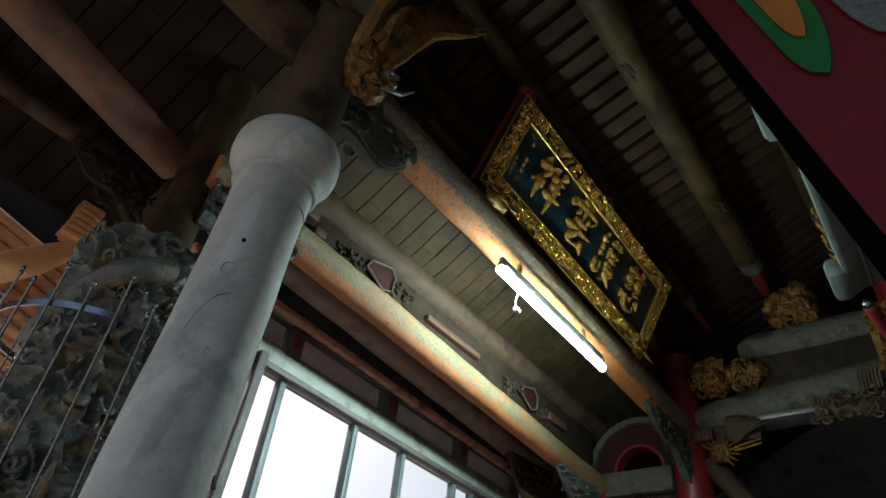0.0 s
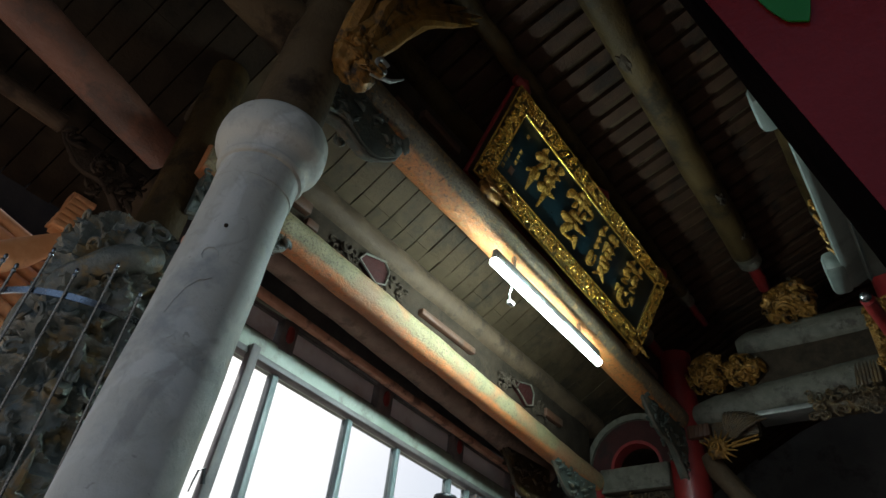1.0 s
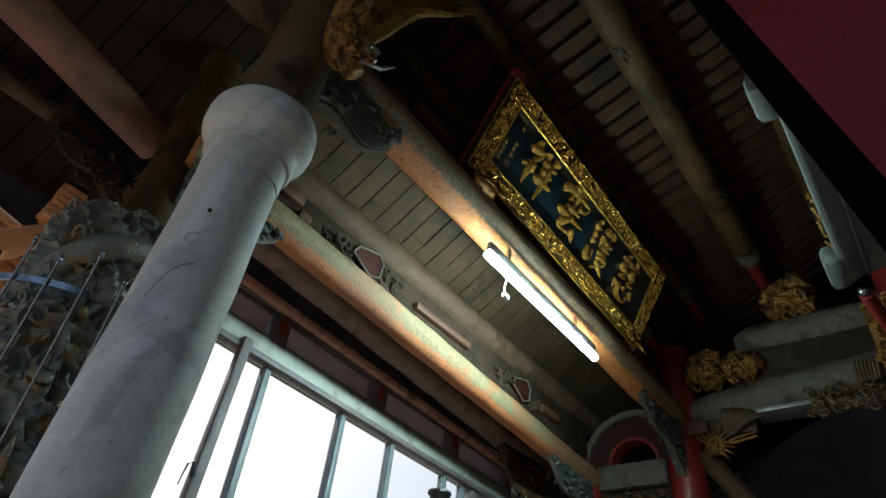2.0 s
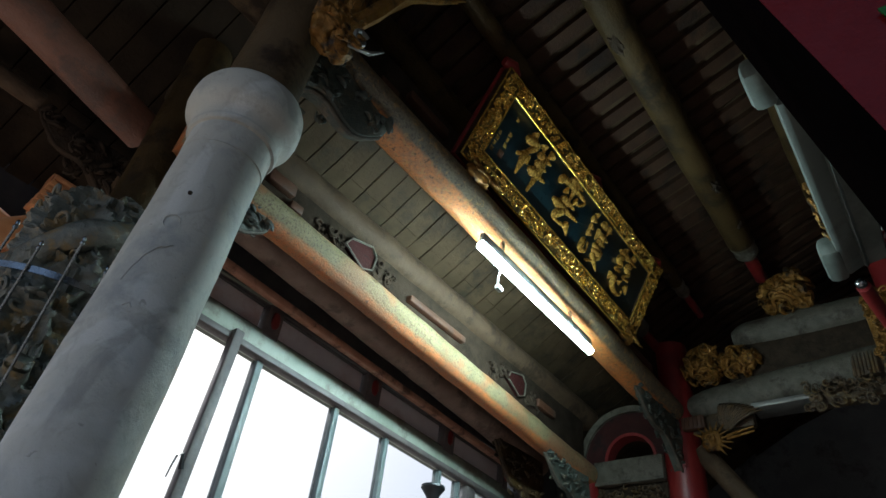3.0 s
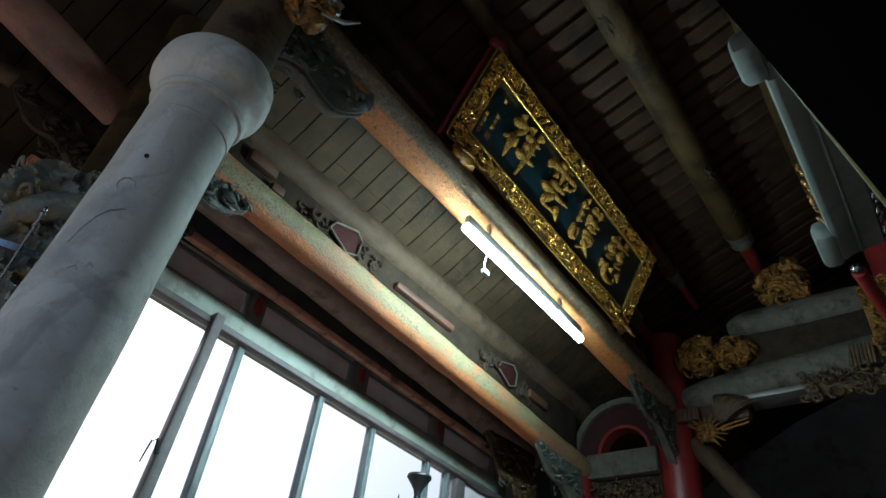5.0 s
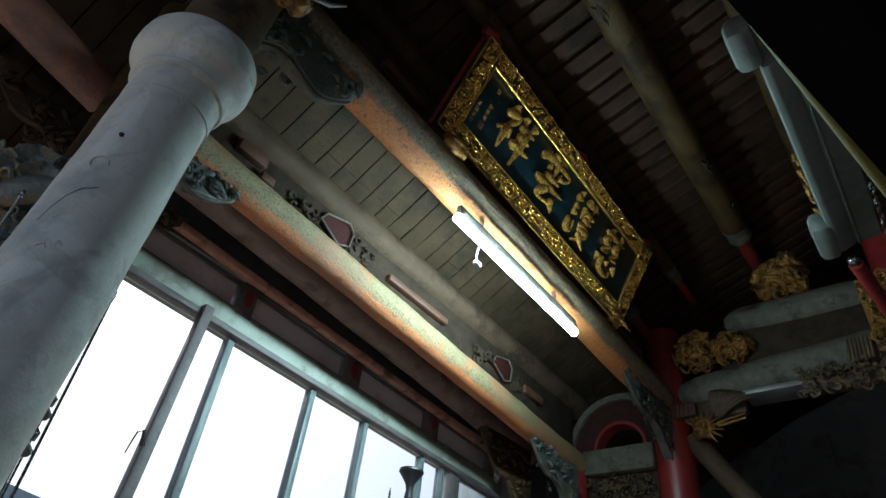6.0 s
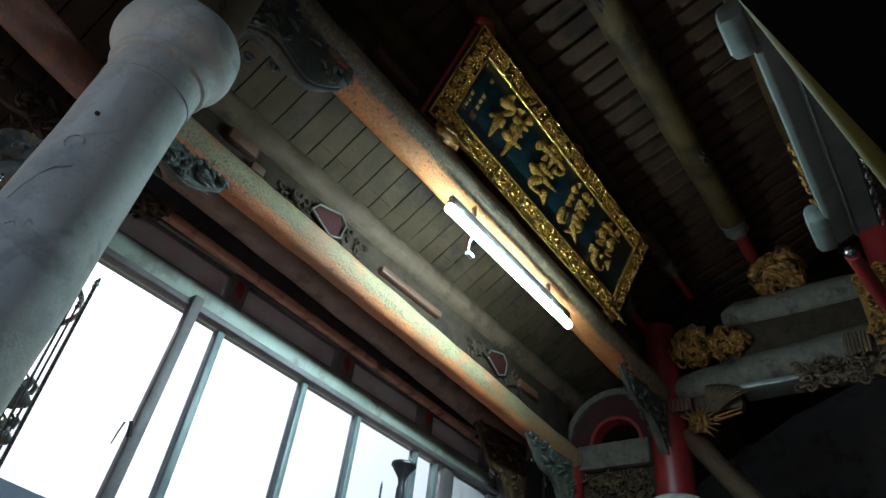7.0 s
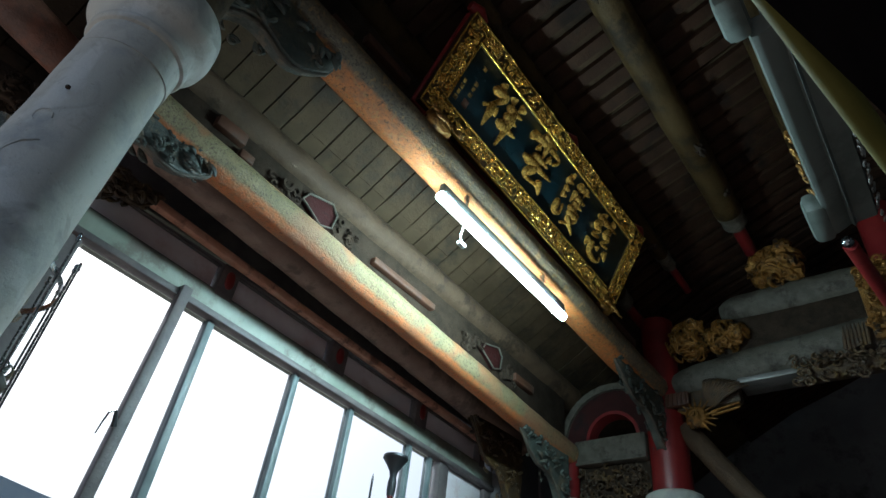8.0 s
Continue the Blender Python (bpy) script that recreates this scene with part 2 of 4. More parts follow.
def thing(name, bm, material, base, label, category, group="", kind=""):
    ob = new(name, mesh_of(name, bm, material, base))
    ob.location = base
    return tagged(ob, label, category, group, kind)


def box(bm, lo, hi, bevel=0.006, m=None):
    lo, hi = Vector(lo), Vector(hi)
    r = bmesh.ops.create_cube(bm, size=1.0)
    vs = r["verts"]
    for v in vs:
        v.co = Vector((lo[i] + (v.co[i] + 0.5) * (hi[i] - lo[i]) for i in range(3)))
    if bevel:
        es = list({e for v in vs for e in v.link_edges})
        o = bmesh.ops.bevel(bm, geom=es, offset=bevel, segments=2, affect="EDGES", profile=0.5)
        vs = list({v for f in o["faces"] for v in f.verts} | {v for v in vs if v.is_valid})
    if m:
        bmesh.ops.transform(bm, matrix=m, verts=vs)
    return vs


def sweep(bm, pts, radii, seg=10, flat=1.0, up=None, jitter=0.0, freq=4.0):
    """A tube along pts with a radius at each, its ends closed; flat squeezes it along up."""
    pts = [Vector(p) for p in pts]
    rings = []
    side = None
    for i, p in enumerate(pts):
        d = (pts[min(i + 1, len(pts) - 1)] - pts[max(i - 1, 0)]).normalized()
        ref = Vector(up) if up else (Vector((0, 0, 1)) if abs(d.z) < 0.9 else Vector((1, 0, 0)))
        if up is None and side is not None:
            ref = side
        a = (ref - d * ref.dot(d))
        a = a.normalized() if a.length > 1e-6 else d.orthogonal().normalized()
        side = a
        b = d.cross(a)
        ring = []
        for k in range(seg):
            t = 2 * math.pi * k / seg
            q = p + (a * math.cos(t) * flat + b * math.sin(t)) * radii[i]
            if jitter:
                q += (q - p).normalized() * jitter * noise.noise(q * freq)
            ring.append(bm.verts.new(q))
        rings.append(ring)
    for r0, r1 in zip(rings, rings[1:]):
        for k in range(seg):
            bm.faces.new((r0[k], r0[(k + 1) % seg], r1[(k + 1) % seg], r1[k]))
    bm.faces.new(rings[0][::-1])
    bm.faces.new(rings[-1])


def log(bm, p0, p1, r, seg=28, n=24, jitter=0.008, freq=3.0, ends=0.0):
    p0, p1 = Vector(p0), Vector(p1)
    pts, rad = [], []
    for i in range(n + 1):
        s = i / n
        pts.append(p0.lerp(p1, s))
        rad.append(r * (1 - ends * (2 * s - 1) ** 8))
    sweep(bm, pts, rad, seg, 1.0, None, jitter, freq)


def lathe(bm, profile, centre, seg=48, jitter=0.0, freq=5.0):
    """Turned shape from (radius, height) pairs."""
    rings = []
    for r, z in profile:
        ring = []
        for k in range(seg):
            t = 2 * math.pi * k / seg
            q = Vector((centre[0] + r * math.cos(t), centre[1] + r * math.sin(t), z))
            if jitter:
                q += Vector((math.cos(t), math.sin(t), 0)) * jitter * noise.noise(q * freq)
            ring.append(bm.verts.new(q))
        rings.append(ring)
    for r0, r1 in zip(rings, rings[1:]):
        for k in range(seg):
            bm.faces.new((r0[k], r0[(k + 1) % seg], r1[(k + 1) % seg], r1[k]))
    bm.faces.new(rings[0][::-1])
    bm.faces.new(rings[-1])


def blob(bm, c, size, rough=0.15, freq=14.0, sub=3, m=None):
    r = bmesh.ops.create_icosphere(bm, subdivisions=sub, radius=1.0)
    for v in r["verts"]:
        d = v.co.normalized()
        k = 1 + rough * noise.noise(d * 2.3 + Vector(c) * freq)
        q = Vector((d[i] * size[i] * k for i in range(3)))
        v.co = (m @ q if m else q) + Vector(c)


def curl(centre, size, start, turns, u, v, n=11, grow=0.25):
    """Points of a spiral in the plane of u and v."""
    c, u, v = Vector(centre), Vector(u), Vector(v)
    out = []
    for i in range(n):
        s = i / (n - 1)
        a = start + turns * 2 * math.pi * s
        r = size * (1 - (1 - grow) * s)
        out.append(c + u * math.cos(a) * r + v * math.sin(a) * r)
    return out


def relief(bm, rnd, centre, half, u, v, n, count, size, thick, edge=None):
    """Scroll-and-leaf carving: curls and leaves strewn over a patch spanned by u and v, standing proud along n."""
    c, u, v, n = Vector(centre), Vector(u).normalized(), Vector(v).normalized(), Vector(n).normalized()
    for _ in range(count):
        a, b = rnd.uniform(-1, 1), rnd.uniform(-1, 1)
        if edge and not edge(a, b):
            continue
        p = c + u * a * half[0] + v * b * half[1] + n * rnd.uniform(0, thick)
        s = size * rnd.uniform(0.6, 1.3)
        if rnd.random() < 0.6:
            pts = curl(p, s, rnd.uniform(0, 6.28), rnd.choice((-1, 1)) * rnd.uniform(0.6, 1.2), u, v, 9, 0.25)
            pts = [q + n * thick * 0.5 * math.sin(3.14 * i / 8) for i, q in enumerate(pts)]
            sweep(bm, pts, [s * 0.28 * (1 - 0.6 * abs(i / 8 - 0.4)) for i in range(9)], 6)
        else:
            w = rnd.uniform(0, 6.28)
            d = u * math.cos(w) + v * math.sin(w)
            pts = [p + d * s * 1.5 * (i / 5 - 0.5) + n * thick * 0.7 * math.sin(3.14 * i / 5) for i in range(6)]
            sweep(bm, pts, [s * 0.4 * math.sin(3.14 * (i + 0.4) / 5.8) + 0.0015 for i in range(6)], 6, 0.5, n)


BAY = (0.62, 4.74)          # x of the columns
Y1, Y2 = 1.37, 2.05         # lines of the two big beams

# ---- setting ----
bm = bmesh.new()
box(bm, (-900, -900, -0.4), (900, 900, -0.2), 0)
thing("ground", bm, PAVING, (0, 0, -0.3), "pale grey paved ground outside the temple", "ground", kind="structure")
bm = bmesh.new()
box(bm, (-7.2, -3.2, -0.2), (9, 3.4, 0.0), 0.02)
thing("floor", bm, FLOOR, (0, 0, 0), "worn reddish tiled temple floor", "floor", kind="structure")

ROOF = ((-3.0, 4.2), (-1.2, 5.0), (-0.05, 4.84), (0.44, 4.64), (0.93, 4.46), (1.42, 4.2), (2.05, 3.8), (2.62, 3.5), (3.08, 3.3))


# roof deck: boards laid across the purlins, seen from below; the neighbouring bay's shade is painted in
def deck(name, x, end, material, label):
    bm = bmesh.new()
    rnd = random.Random(4)
    while x < end:
        w = 0.128
        for (a, za), (b, zb) in zip(ROOF, ROOF[1:]):
            d = rnd.uniform(-0.004, 0.004)
            lo = 0.045 + d
            vs = [bm.verts.new(p) for p in ((x + 0.004, a, za + lo), (x + w - 0.004, a, za + lo), (x + w - 0.004, b, zb + lo), (x + 0.004, b, zb + lo),
                                             (x + 0.004, a, za + lo + 0.03), (x + w - 0.004, a, za + lo + 0.03), (x + w - 0.004, b, zb + lo + 0.03), (x + 0.004, b, zb + lo + 0.03))]
            for q in ((3, 2, 1, 0), (4, 5, 6, 7), (0, 1, 5, 4), (1, 2, 6, 5), (2, 3, 7, 6), (3, 0, 4, 7)):
                bm.faces.new([vs[i] for i in q])
        x += w
    thing(name, bm, material, (0, 0, 0), label, "ceiling", kind="structure")


deck("ceiling_west", -2.2, 0.74, BOARD_SHADE, "roof boards over the neighbouring bay with shade painted into their black")
deck("ceiling", 0.744, 9.0, BOARD, "dark smoke-stained roof boards between the purlins")
bm = bmesh.new()
for (a, za), (b, zb) in zip(ROOF, ROOF[1:]):
    vs = [bm.verts.new(p) for p in ((-2.2, a, za + 0.09), (9, a, za + 0.09), (9, b, zb + 0.09), (-2.2, b, zb + 0.09), (-2.2, a, za + 0.15), (9, a, za + 0.15), (9, b, zb + 0.15), (-2.2, b, zb + 0.15))]
    for q in ((3, 2, 1, 0), (4, 5, 6, 7), (0, 1, 5, 4), (1, 2, 6, 5), (2, 3, 7, 6), (3, 0, 4, 7)):
        bm.faces.new([vs[i] for i in q])
thing("roof", bm, CHAR_SHADE, (0, 0, 0), "dark underside of the tiled roof above the boards", "roof", kind="structure")
bm = bmesh.new()
x = -2.2
while x < 9.0:
    for (a, za), (b, zb) in zip(ROOF, ROOF[1:]):
        if a < -3 or b > 1.5:
            continue
        w, h = 0.078, 0.042
        vs = [bm.verts.new(p) for p in ((x, a, za), (x + w, a, za), (x + w, b, zb), (x, b, zb), (x, a, za + h), (x + w, a, za + h), (x + w, b, zb + h), (x, b, zb + h))]
        for q in ((3, 2, 1, 0), (0, 1, 5, 4), (1, 2, 6, 5), (2, 3, 7, 6), (3, 0, 4, 7)):
            bm.faces.new([vs[i] for i in q])
    x += 0.135
thing("ceiling_rafters", bm, RAFTER, (0, 0, 0), "flat reddish-brown rafters under the upper roof", "rafters", kind="structure")


def wall(name, lo, hi):
    b = bmesh.new()
    box(b, lo, hi, 0.01)
    thing(name, b, PLASTER, ((lo[0] + hi[0]) / 2, (lo[1] + hi[1]) / 2, lo[2]), "dark plastered wall added to close the hall", "wall", kind="structure")


wall("wall_east", (7.6, -3.2, 0), (7.9, 3.0, 5.2))
# Two unseen walls behind the camera, added to cut the light coming from there.
wall("wall_south_upper_blocker", (-2.2, -3.2, 3.3), (-0.6, -3.0, 4.2))
wall("wall_south_blocker", (-0.6, -3.2, 0), (7.6, -3.0, 4.2))
wall("wall_north_east", (4.95, 2.5, 0), (7.6, 2.7, 3.6))
wall("wall_west", (-7.2, -3.2, 0), (-7.0, 3.1, 2.6))

wall("wall_north_pier", (4.4, 2.52, 0), (4.95, 2.7, 3.6))
# Added board covers the sky past the eave; its black is painted-in shade.
bm = bmesh.new()
box(bm, (-2.2, 3.3, 2.85), (0.92, 3.34, 3.6), 0.006)
thing("trim_sky_gap_cover", bm, BOARD_SHADE, (-3, 3.1, 3.0), "added board with painted-in shade that covers the sky gap at the eave", "trim", kind="structure")
# front window wall between the columns
bm = bmesh.new()
box(bm, (0.98, 2.52, 0), (4.36, 2.7, 0.85), 0.01)
thing("wall_north", bm, PLASTER, (2.6, 2.6, 0), "low plastered wall under the front windows", "wall", kind="structure")
win = root("window_1", (2.3, 2.6, 0.85), "tall bright front windows in a dark painted wooden frame", "window", m=pose(2.3, 2.6, 0.85, 0, 0.8, 1.3))
win["kind"] = "structure"
bm = bmesh.new()
box(bm, (0.9, 2.555, 2.84), (4.4, 2.665, 2.985), 0.012)
part("lintel", bm, LINTEL, win, "grey-green painted lintel")
bm = bmesh.new()
box(bm, (0.9, 2.535, 2.83), (4.4, 2.6, 2.866), 0.006)
part("lintel_moulding", bm, FRAME, win)
bm = bmesh.new()
box(bm, (0.9, 2.565, 3.15), (4.4, 2.655, 3.2), 0.008)
part("top_rail", bm, FRAME, win)
bm = bmesh.new()
box(bm, (0.9, 2.54, 0.85), (4.4, 2.68, 0.93), 0.01)
part("window_sill", bm, FRAME, win)
for x0, x1 in ((0.94, 1.04), (3.74, 3.85), (4.3, 4.4)):
    bm = bmesh.new()
    box(bm, (x0, 2.56, 0.93), (x1, 2.66, 2.83), 0.008)
    part("jamb", bm, FRAME, win)
for xc, w, mm in ((1.762, 0.042, MULLION), (2.372, 0.04, MULLION), (2.842, 0.036, MULLION), (3.43, 0.034, MULLION), (3.66, 0.03, MULLION)):
    bm = bmesh.new()
    box(bm, (xc - w / 2, 2.575, 0.93), (xc + w / 2, 2.635, 2.83), 0.006)
    part("mullion", bm, mm, win)
edges = (1.04, 1.762, 2.372, 2.842, 3.43, 3.66, 3.74)
for a, b in zip(edges, edges[1:]):
    bm = bmesh.new()
    box(bm, (a + 0.02, 2.603, 0.93), (b - 0.02, 2.608, 2.83), 0)
    o = part("pane", bm, GLASS, win)
    o.visible_shadow = False
bm = bmesh.new()
box(bm, (3.85, 2.59, 0.93), (4.3, 2.63, 2.83), 0.006)
part("end_panel", bm, INFILL, win, "faded board panel beside the glass")
for a, b in ((0.95, 1.70), (1.81, 2.55), (2.69, 3.40), (3.53, 4.2)):
    bm = bmesh.new()
    box(bm, (a + 0.01, 2.60, 2.985), (b - 0.01, 2.63, 3.15), 0.004)
    pn = part("infill_panel", bm, INFILL, win, "faded pinkish-grey board")
    bm = bmesh.new()
    box(bm, (a, 2.578, 2.988), (b, 2.6, 3.0), 0.003)
    box(bm, (a, 2.578, 3.136), (b, 2.6, 3.15), 0.003)
    part("bead", bm, FRAME, pn)
for a, b in ((1.70, 1.81), (2.55, 2.69), (3.40, 3.53), (4.2, 4.28)):
    bm = bmesh.new()
    box(bm, (a, 2.55, 2.96), (b, 2.65, 3.16), 0.01)
    st = part("short_post", bm, FRAME, win)
    bm = bmesh.new()
    blob(bm, ((a + b) / 2, 2.545, 3.07), (0.03, 0.014, 0.055), 0.1)
    part("carved_boss", bm, RED, st, "small red carved boss")
win.location.x -= 0.03
# reddish rail in front of the panels, a thin pale batten under it and the dark plate behind
bm = bmesh.new()
box(bm, (0.95, 2.495, 3.125), (4.5, 2.545, 3.175), 0.012)
ob = thing("trim_rail", bm, RAIL, (2.6, 2.52, 3.15), "worn reddish-orange wooden rail above the window panels", "trim", kind="structure")
ob.rotation_euler = (0, radians(1.6), radians(1.3))
bm = bmesh.new()
box(bm, (1.12, 2.53, 3.16), (1.74, 2.55, 3.172), 0.003)
thing("trim_batten", bm, LINTEL, (1.4, 2.54, 3.16), "thin pale batten above the window panel", "trim", kind="structure")
bm = bmesh.new()
box(bm, (0.8, 2.6, 3.2), (4.6, 2.7, 3.52), 0.01)
thing("wall_plate", bm, FRAME, (2.6, 2.65, 3.2), "dark wooden wall plate under the eave", "trim", kind="structure")

# wooden pole that stands before the glass
pole = root("door_post", (1.41, 2.5, 0), "dark brown wooden post before the window with a wire hook", "post", m=pose(1.41, 2.5, 0, 0, 2.7, 0))
bm = bmesh.new()
box(bm, (1.382, 2.49, 0.0), (1.438, 2.545, 2.9), 0.008)
part("shaft", bm, FRAME, pole)
bm = bmesh.new()
sweep(bm, [(1.385, 2.5, 2.16), (1.36, 2.49, 2.22), (1.335, 2.485, 2.2), (1.325, 2.48, 2.15), (1.32, 2.48, 2.1)], [0.014, 0.008, 0.005, 0.004, 0.003], 6)
part("hook", bm, BLACKMETAL, pole)

# distant hills
bm = bmesh.new()
rnd = random.Random(9)
prof = [(-700 + 50 * i, 60 + 75 / (1 + ((50 * i - 760) / 260) ** 2) + rnd.uniform(-4, 4)) for i in range(29)]
top = [bm.verts.new((px, 520 + 30 * math.sin(px * 0.01), pz)) for px, pz in prof]
low = [bm.verts.new((px, 430, -1)) for px, pz in prof]
back = [bm.verts.new((px, 640, -1)) for px, pz in prof]
for i in range(28):
    bm.faces.new((low[i], low[i + 1], top[i + 1], top[i]))
    bm.faces.new((top[i], top[i + 1], back[i + 1], back[i]))
thing("backdrop", bm, HILL, (0, 500, 0), "wooded hill far behind the windows with haze painted into its blue-grey", "hills", kind="structure")


# ---- columns ----
def stone_column(x, y, top, post_top, label, post_mat, lab_post, ratio=1.0, lean=0.0, taper=0.01):
    def tilt(b):
        for v in b.verts:
            v.co.x += lean * (v.co.z - 2.2)
        return b
    c = root("column", (x, y, 0), label, "column", "hall columns")
    b = bmesh.new()
    r = 0.131 * ratio
    lathe(b, [(r + 0.06, 0.0), (r + 0.06, 0.12), (r + 0.02, 0.2), (r + 0.004, 0.24)], (x, y), 48)
    part("plinth", tilt(b), STONE, c)
    b = bmesh.new()
    prof = [(r + 0.004 - taper * i / 40, 0.24 + (top - 0.30 - 0.24) * i / 40) for i in range(41)]
    lathe(b, prof, (x, y), 72, 0.004, 6)
    part("shaft", tilt(b), STONE, c, "grey stained stone shaft with flaking patches")
    b = bmesh.new()
    t = top
    r += 0.015 - taper
    lathe(b, [(r - 0.006, t - 0.302), (r - 0.005, t - 0.215), (r + 0.004, t - 0.212), (r + 0.009, t - 0.203), (r + 0.009, t - 0.192), (r + 0.005, t - 0.186), (r + 0.007, t - 0.172), (r + 0.016, t - 0.153), (r + 0.03, t - 0.138),
              (r + 0.042, t - 0.122), (r + 0.047, t - 0.1), (r + 0.048, t - 0.06), (r + 0.045, t - 0.03), (r + 0.036, t - 0.01), (r + 0.02, t), (0.05, t)], (x, y), 72, 0.0025, 9)
    part("capital", tilt(b), STONE, c, "rounded grey stone capital")
    b = bmesh.new()
    log(b, (x, y, t - 0.01), (x, y, post_top), 0.122 * ratio, 40, 16, 0.005)
    part("upper_post", tilt(b), post_mat, c, lab_post)
    return c


near_column = stone_column(0.575, 1.28, 2.895, 4.1, "round grey stone column with a moulded capital and wooden upper post", POST, "brown wooden post above the capital", 1.0, 0.055, 0.018)
# Dark bead on the shaft; its colour stands for a drilled hole's shade.
bm = bmesh.new()
blob(bm, (0.505, 1.176, 2.374), (0.006, 0.006, 0.006), 0.2, 9, 2)
part("drilled_hole", bm, CHAR_SHADE, near_column, "small dark bead standing for the shade of a drilled hole")


def scar(trail, thick):
    """A raised flaking line on the shaft of the near column, through (degrees, height) points."""
    b = bmesh.new()
    pts = []
    for (a0, h0), (a1, h1) in zip(trail, trail[1:]):
        for k in range(6):
            a, h = radians(a0 + (a1 - a0) * k / 6), h0 + (h1 - h0) * k / 6
            r = 0.1362 - 0.0077 * (h - 0.24) + 0.003 * noise.noise(Vector((a * 3, h * 14, 2)))
            pts.append((0.575 + 0.055 * (h - 2.2) + r * math.cos(a), 1.28 + r * math.sin(a), h + 0.004 * noise.noise(Vector((a * 9, h * 30, 5)))))
    sweep(b, pts, [thick * 0.55 * (0.5 + abs(math.sin(i * 1.7))) for i in range(len(pts))], 6)
    part("flaked_ridge", b, STONE, near_column)


scar([(-132 + 10 * math.cos(k * 0.7), 2.28 + 0.022 * math.sin(k * 0.7)) for k in range(7)], 0.0025)
scar(((-152, 2.088), (-147, 2.13), (-140, 2.168), (-128, 2.195), (-115, 2.212)), 0.0025)
scar(((-140, 2.1), (-124, 2.117)), 0.0025)
scar(((-135, 2.02), (-129, 2.03), (-124, 2.015)), 0.003)
stone_column(BAY[1], Y1 - 0.03, 2.75, 4.1, "round stone column with a red-lacquered upper post", RED, "red lacquered upper post", 1.12)
stone_column(4.66, 2.1, 2.76, 3.15, "smaller stone column with a red upper post beside the window", RED, "red lacquered upper post", 0.75)
stone_column(BAY[1], -0.32, 2.7, 4.6, "round stone column with a red-lacquered upper post and gilt carving", RED, "red lacquered upper post", 0.97)


def dragon_column(x, y):
    c = root("carved_column", (x, y, 0), "dark stone column deeply carved with coils and clouds", "column", "hall columns")
    b = bmesh.new()
    seg, rows, z0, z1 = 150, 260, 0.25, 2.78
    grid = []
    for j in range(rows + 1):
        z = z0 + (z1 - z0) * j / rows
        ring = []
        for k in range(seg):
            t = 2 * math.pi * k / seg
            d = Vector((math.cos(t), math.sin(t), 0))
            q = Vector((d.x * 0.19, d.y * 0.19, z))
            w = q + 0.035 * Vector((noise.noise(q * 9), noise.noise(q * 9 + Vector((7, 0, 0))), noise.noise(q * 9 + Vector((0, 7, 0)))))
            dist, _ = noise.voronoi(w * 11.0)
            edge = dist[1] - dist[0]
            dist2, _ = noise.voronoi(w * 26.0)
            r = 0.165 + 0.05 * max(0, 1 - edge * 3.2) + 0.012 * max(0, 1 - (dist2[1] - dist2[0]) * 3) + 0.02 * noise.noise(q * 6)
            if j > rows - 8:
                r -= 0.004 * (j - rows + 8) ** 1.4
            ring.append(b.verts.new((x + d.x * r, y + d.y * r, z)))
        grid.append(ring)
    for r0, r1 in zip(grid, grid[1:]):
        for k in range(seg):
            b.faces.new((r0[k], r0[(k + 1) % seg], r1[(k + 1) % seg], r1[k]))
    b.faces.new(grid[0][::-1])
    b.faces.new(grid[-1])
    part("carved_shaft", b, CARVED, c)
    rnd = random.Random(12)
    b = bmesh.new()
    pts, rad = [], []
    for i in range(90):
        s = i / 89
        a = 1.1 + s * 2 * math.pi * 2.6
        r = 0.185 + 0.02 * math.sin(s * 40)
        pts.append((x + r * math.cos(a), y + r * math.sin(a), 0.5 + 2.1 * s))
        rad.append(0.045 + 0.01 * math.sin(s * 9))
    sweep(b, pts, rad, 12, 1.0, None, 0.012, 30)
    part("carved_coil", b, CARVED, c)
    b = bmesh.new()
    for _ in range(130):
        a, z = rnd.uniform(0, 2 * math.pi), rnd.uniform(1.3, 2.72)
        d, t = Vector((math.cos(a), math.sin(a), 0)), Vector((-math.sin(a), math.cos(a), 0))
        p = Vector((x, y, z)) + d * rnd.uniform(0.188, 0.206)
        s = rnd.uniform(0.014, 0.038)
        pp = curl(p, s, rnd.uniform(0, 6.28), rnd.choice((-1, 1)) * rnd.uniform(0.5, 1.1), t, Vector((0, 0, 1)), 9)
        pp = [q + d * 0.022 * math.sin(3.14 * i / 8) for i, q in enumerate(pp)]
        sweep(b, pp, [s * 0.26] * 9, 6)
    for _ in range(9):
        a, z = rnd.uniform(0, 2 * math.pi), rnd.uniform(1.4, 2.6)
        d = Vector((math.cos(a), math.sin(a), 0))
        p = Vector((x, y, z)) + d * 0.2
        sweep(b, [p, p + d * 0.04 + Vector((0, 0, 0.02)), p + d * 0.07 + Vector((0, 0, 0.06)), p + d * 0.06 + Vector((0, 0, 0.09))], [0.018, 0.015, 0.009, 0.003], 7)
    part("cloud_scrolls", b, CARVED, c)
    for a, z, out in ((-0.32, 1.97, 0.33), (-0.1, 1.87, 0.335), (-0.5, 2.16, 0.27), (-1.9, 2.05, 0.26), (-2.5, 1.8, 0.28), (-1.3, 1.7, 0.29)):
        d, t = Vector((math.cos(a), math.sin(a), 0)), Vector((-math.sin(a), math.cos(a), 0))
        p = Vector((x, y, z))
        b = bmesh.new()
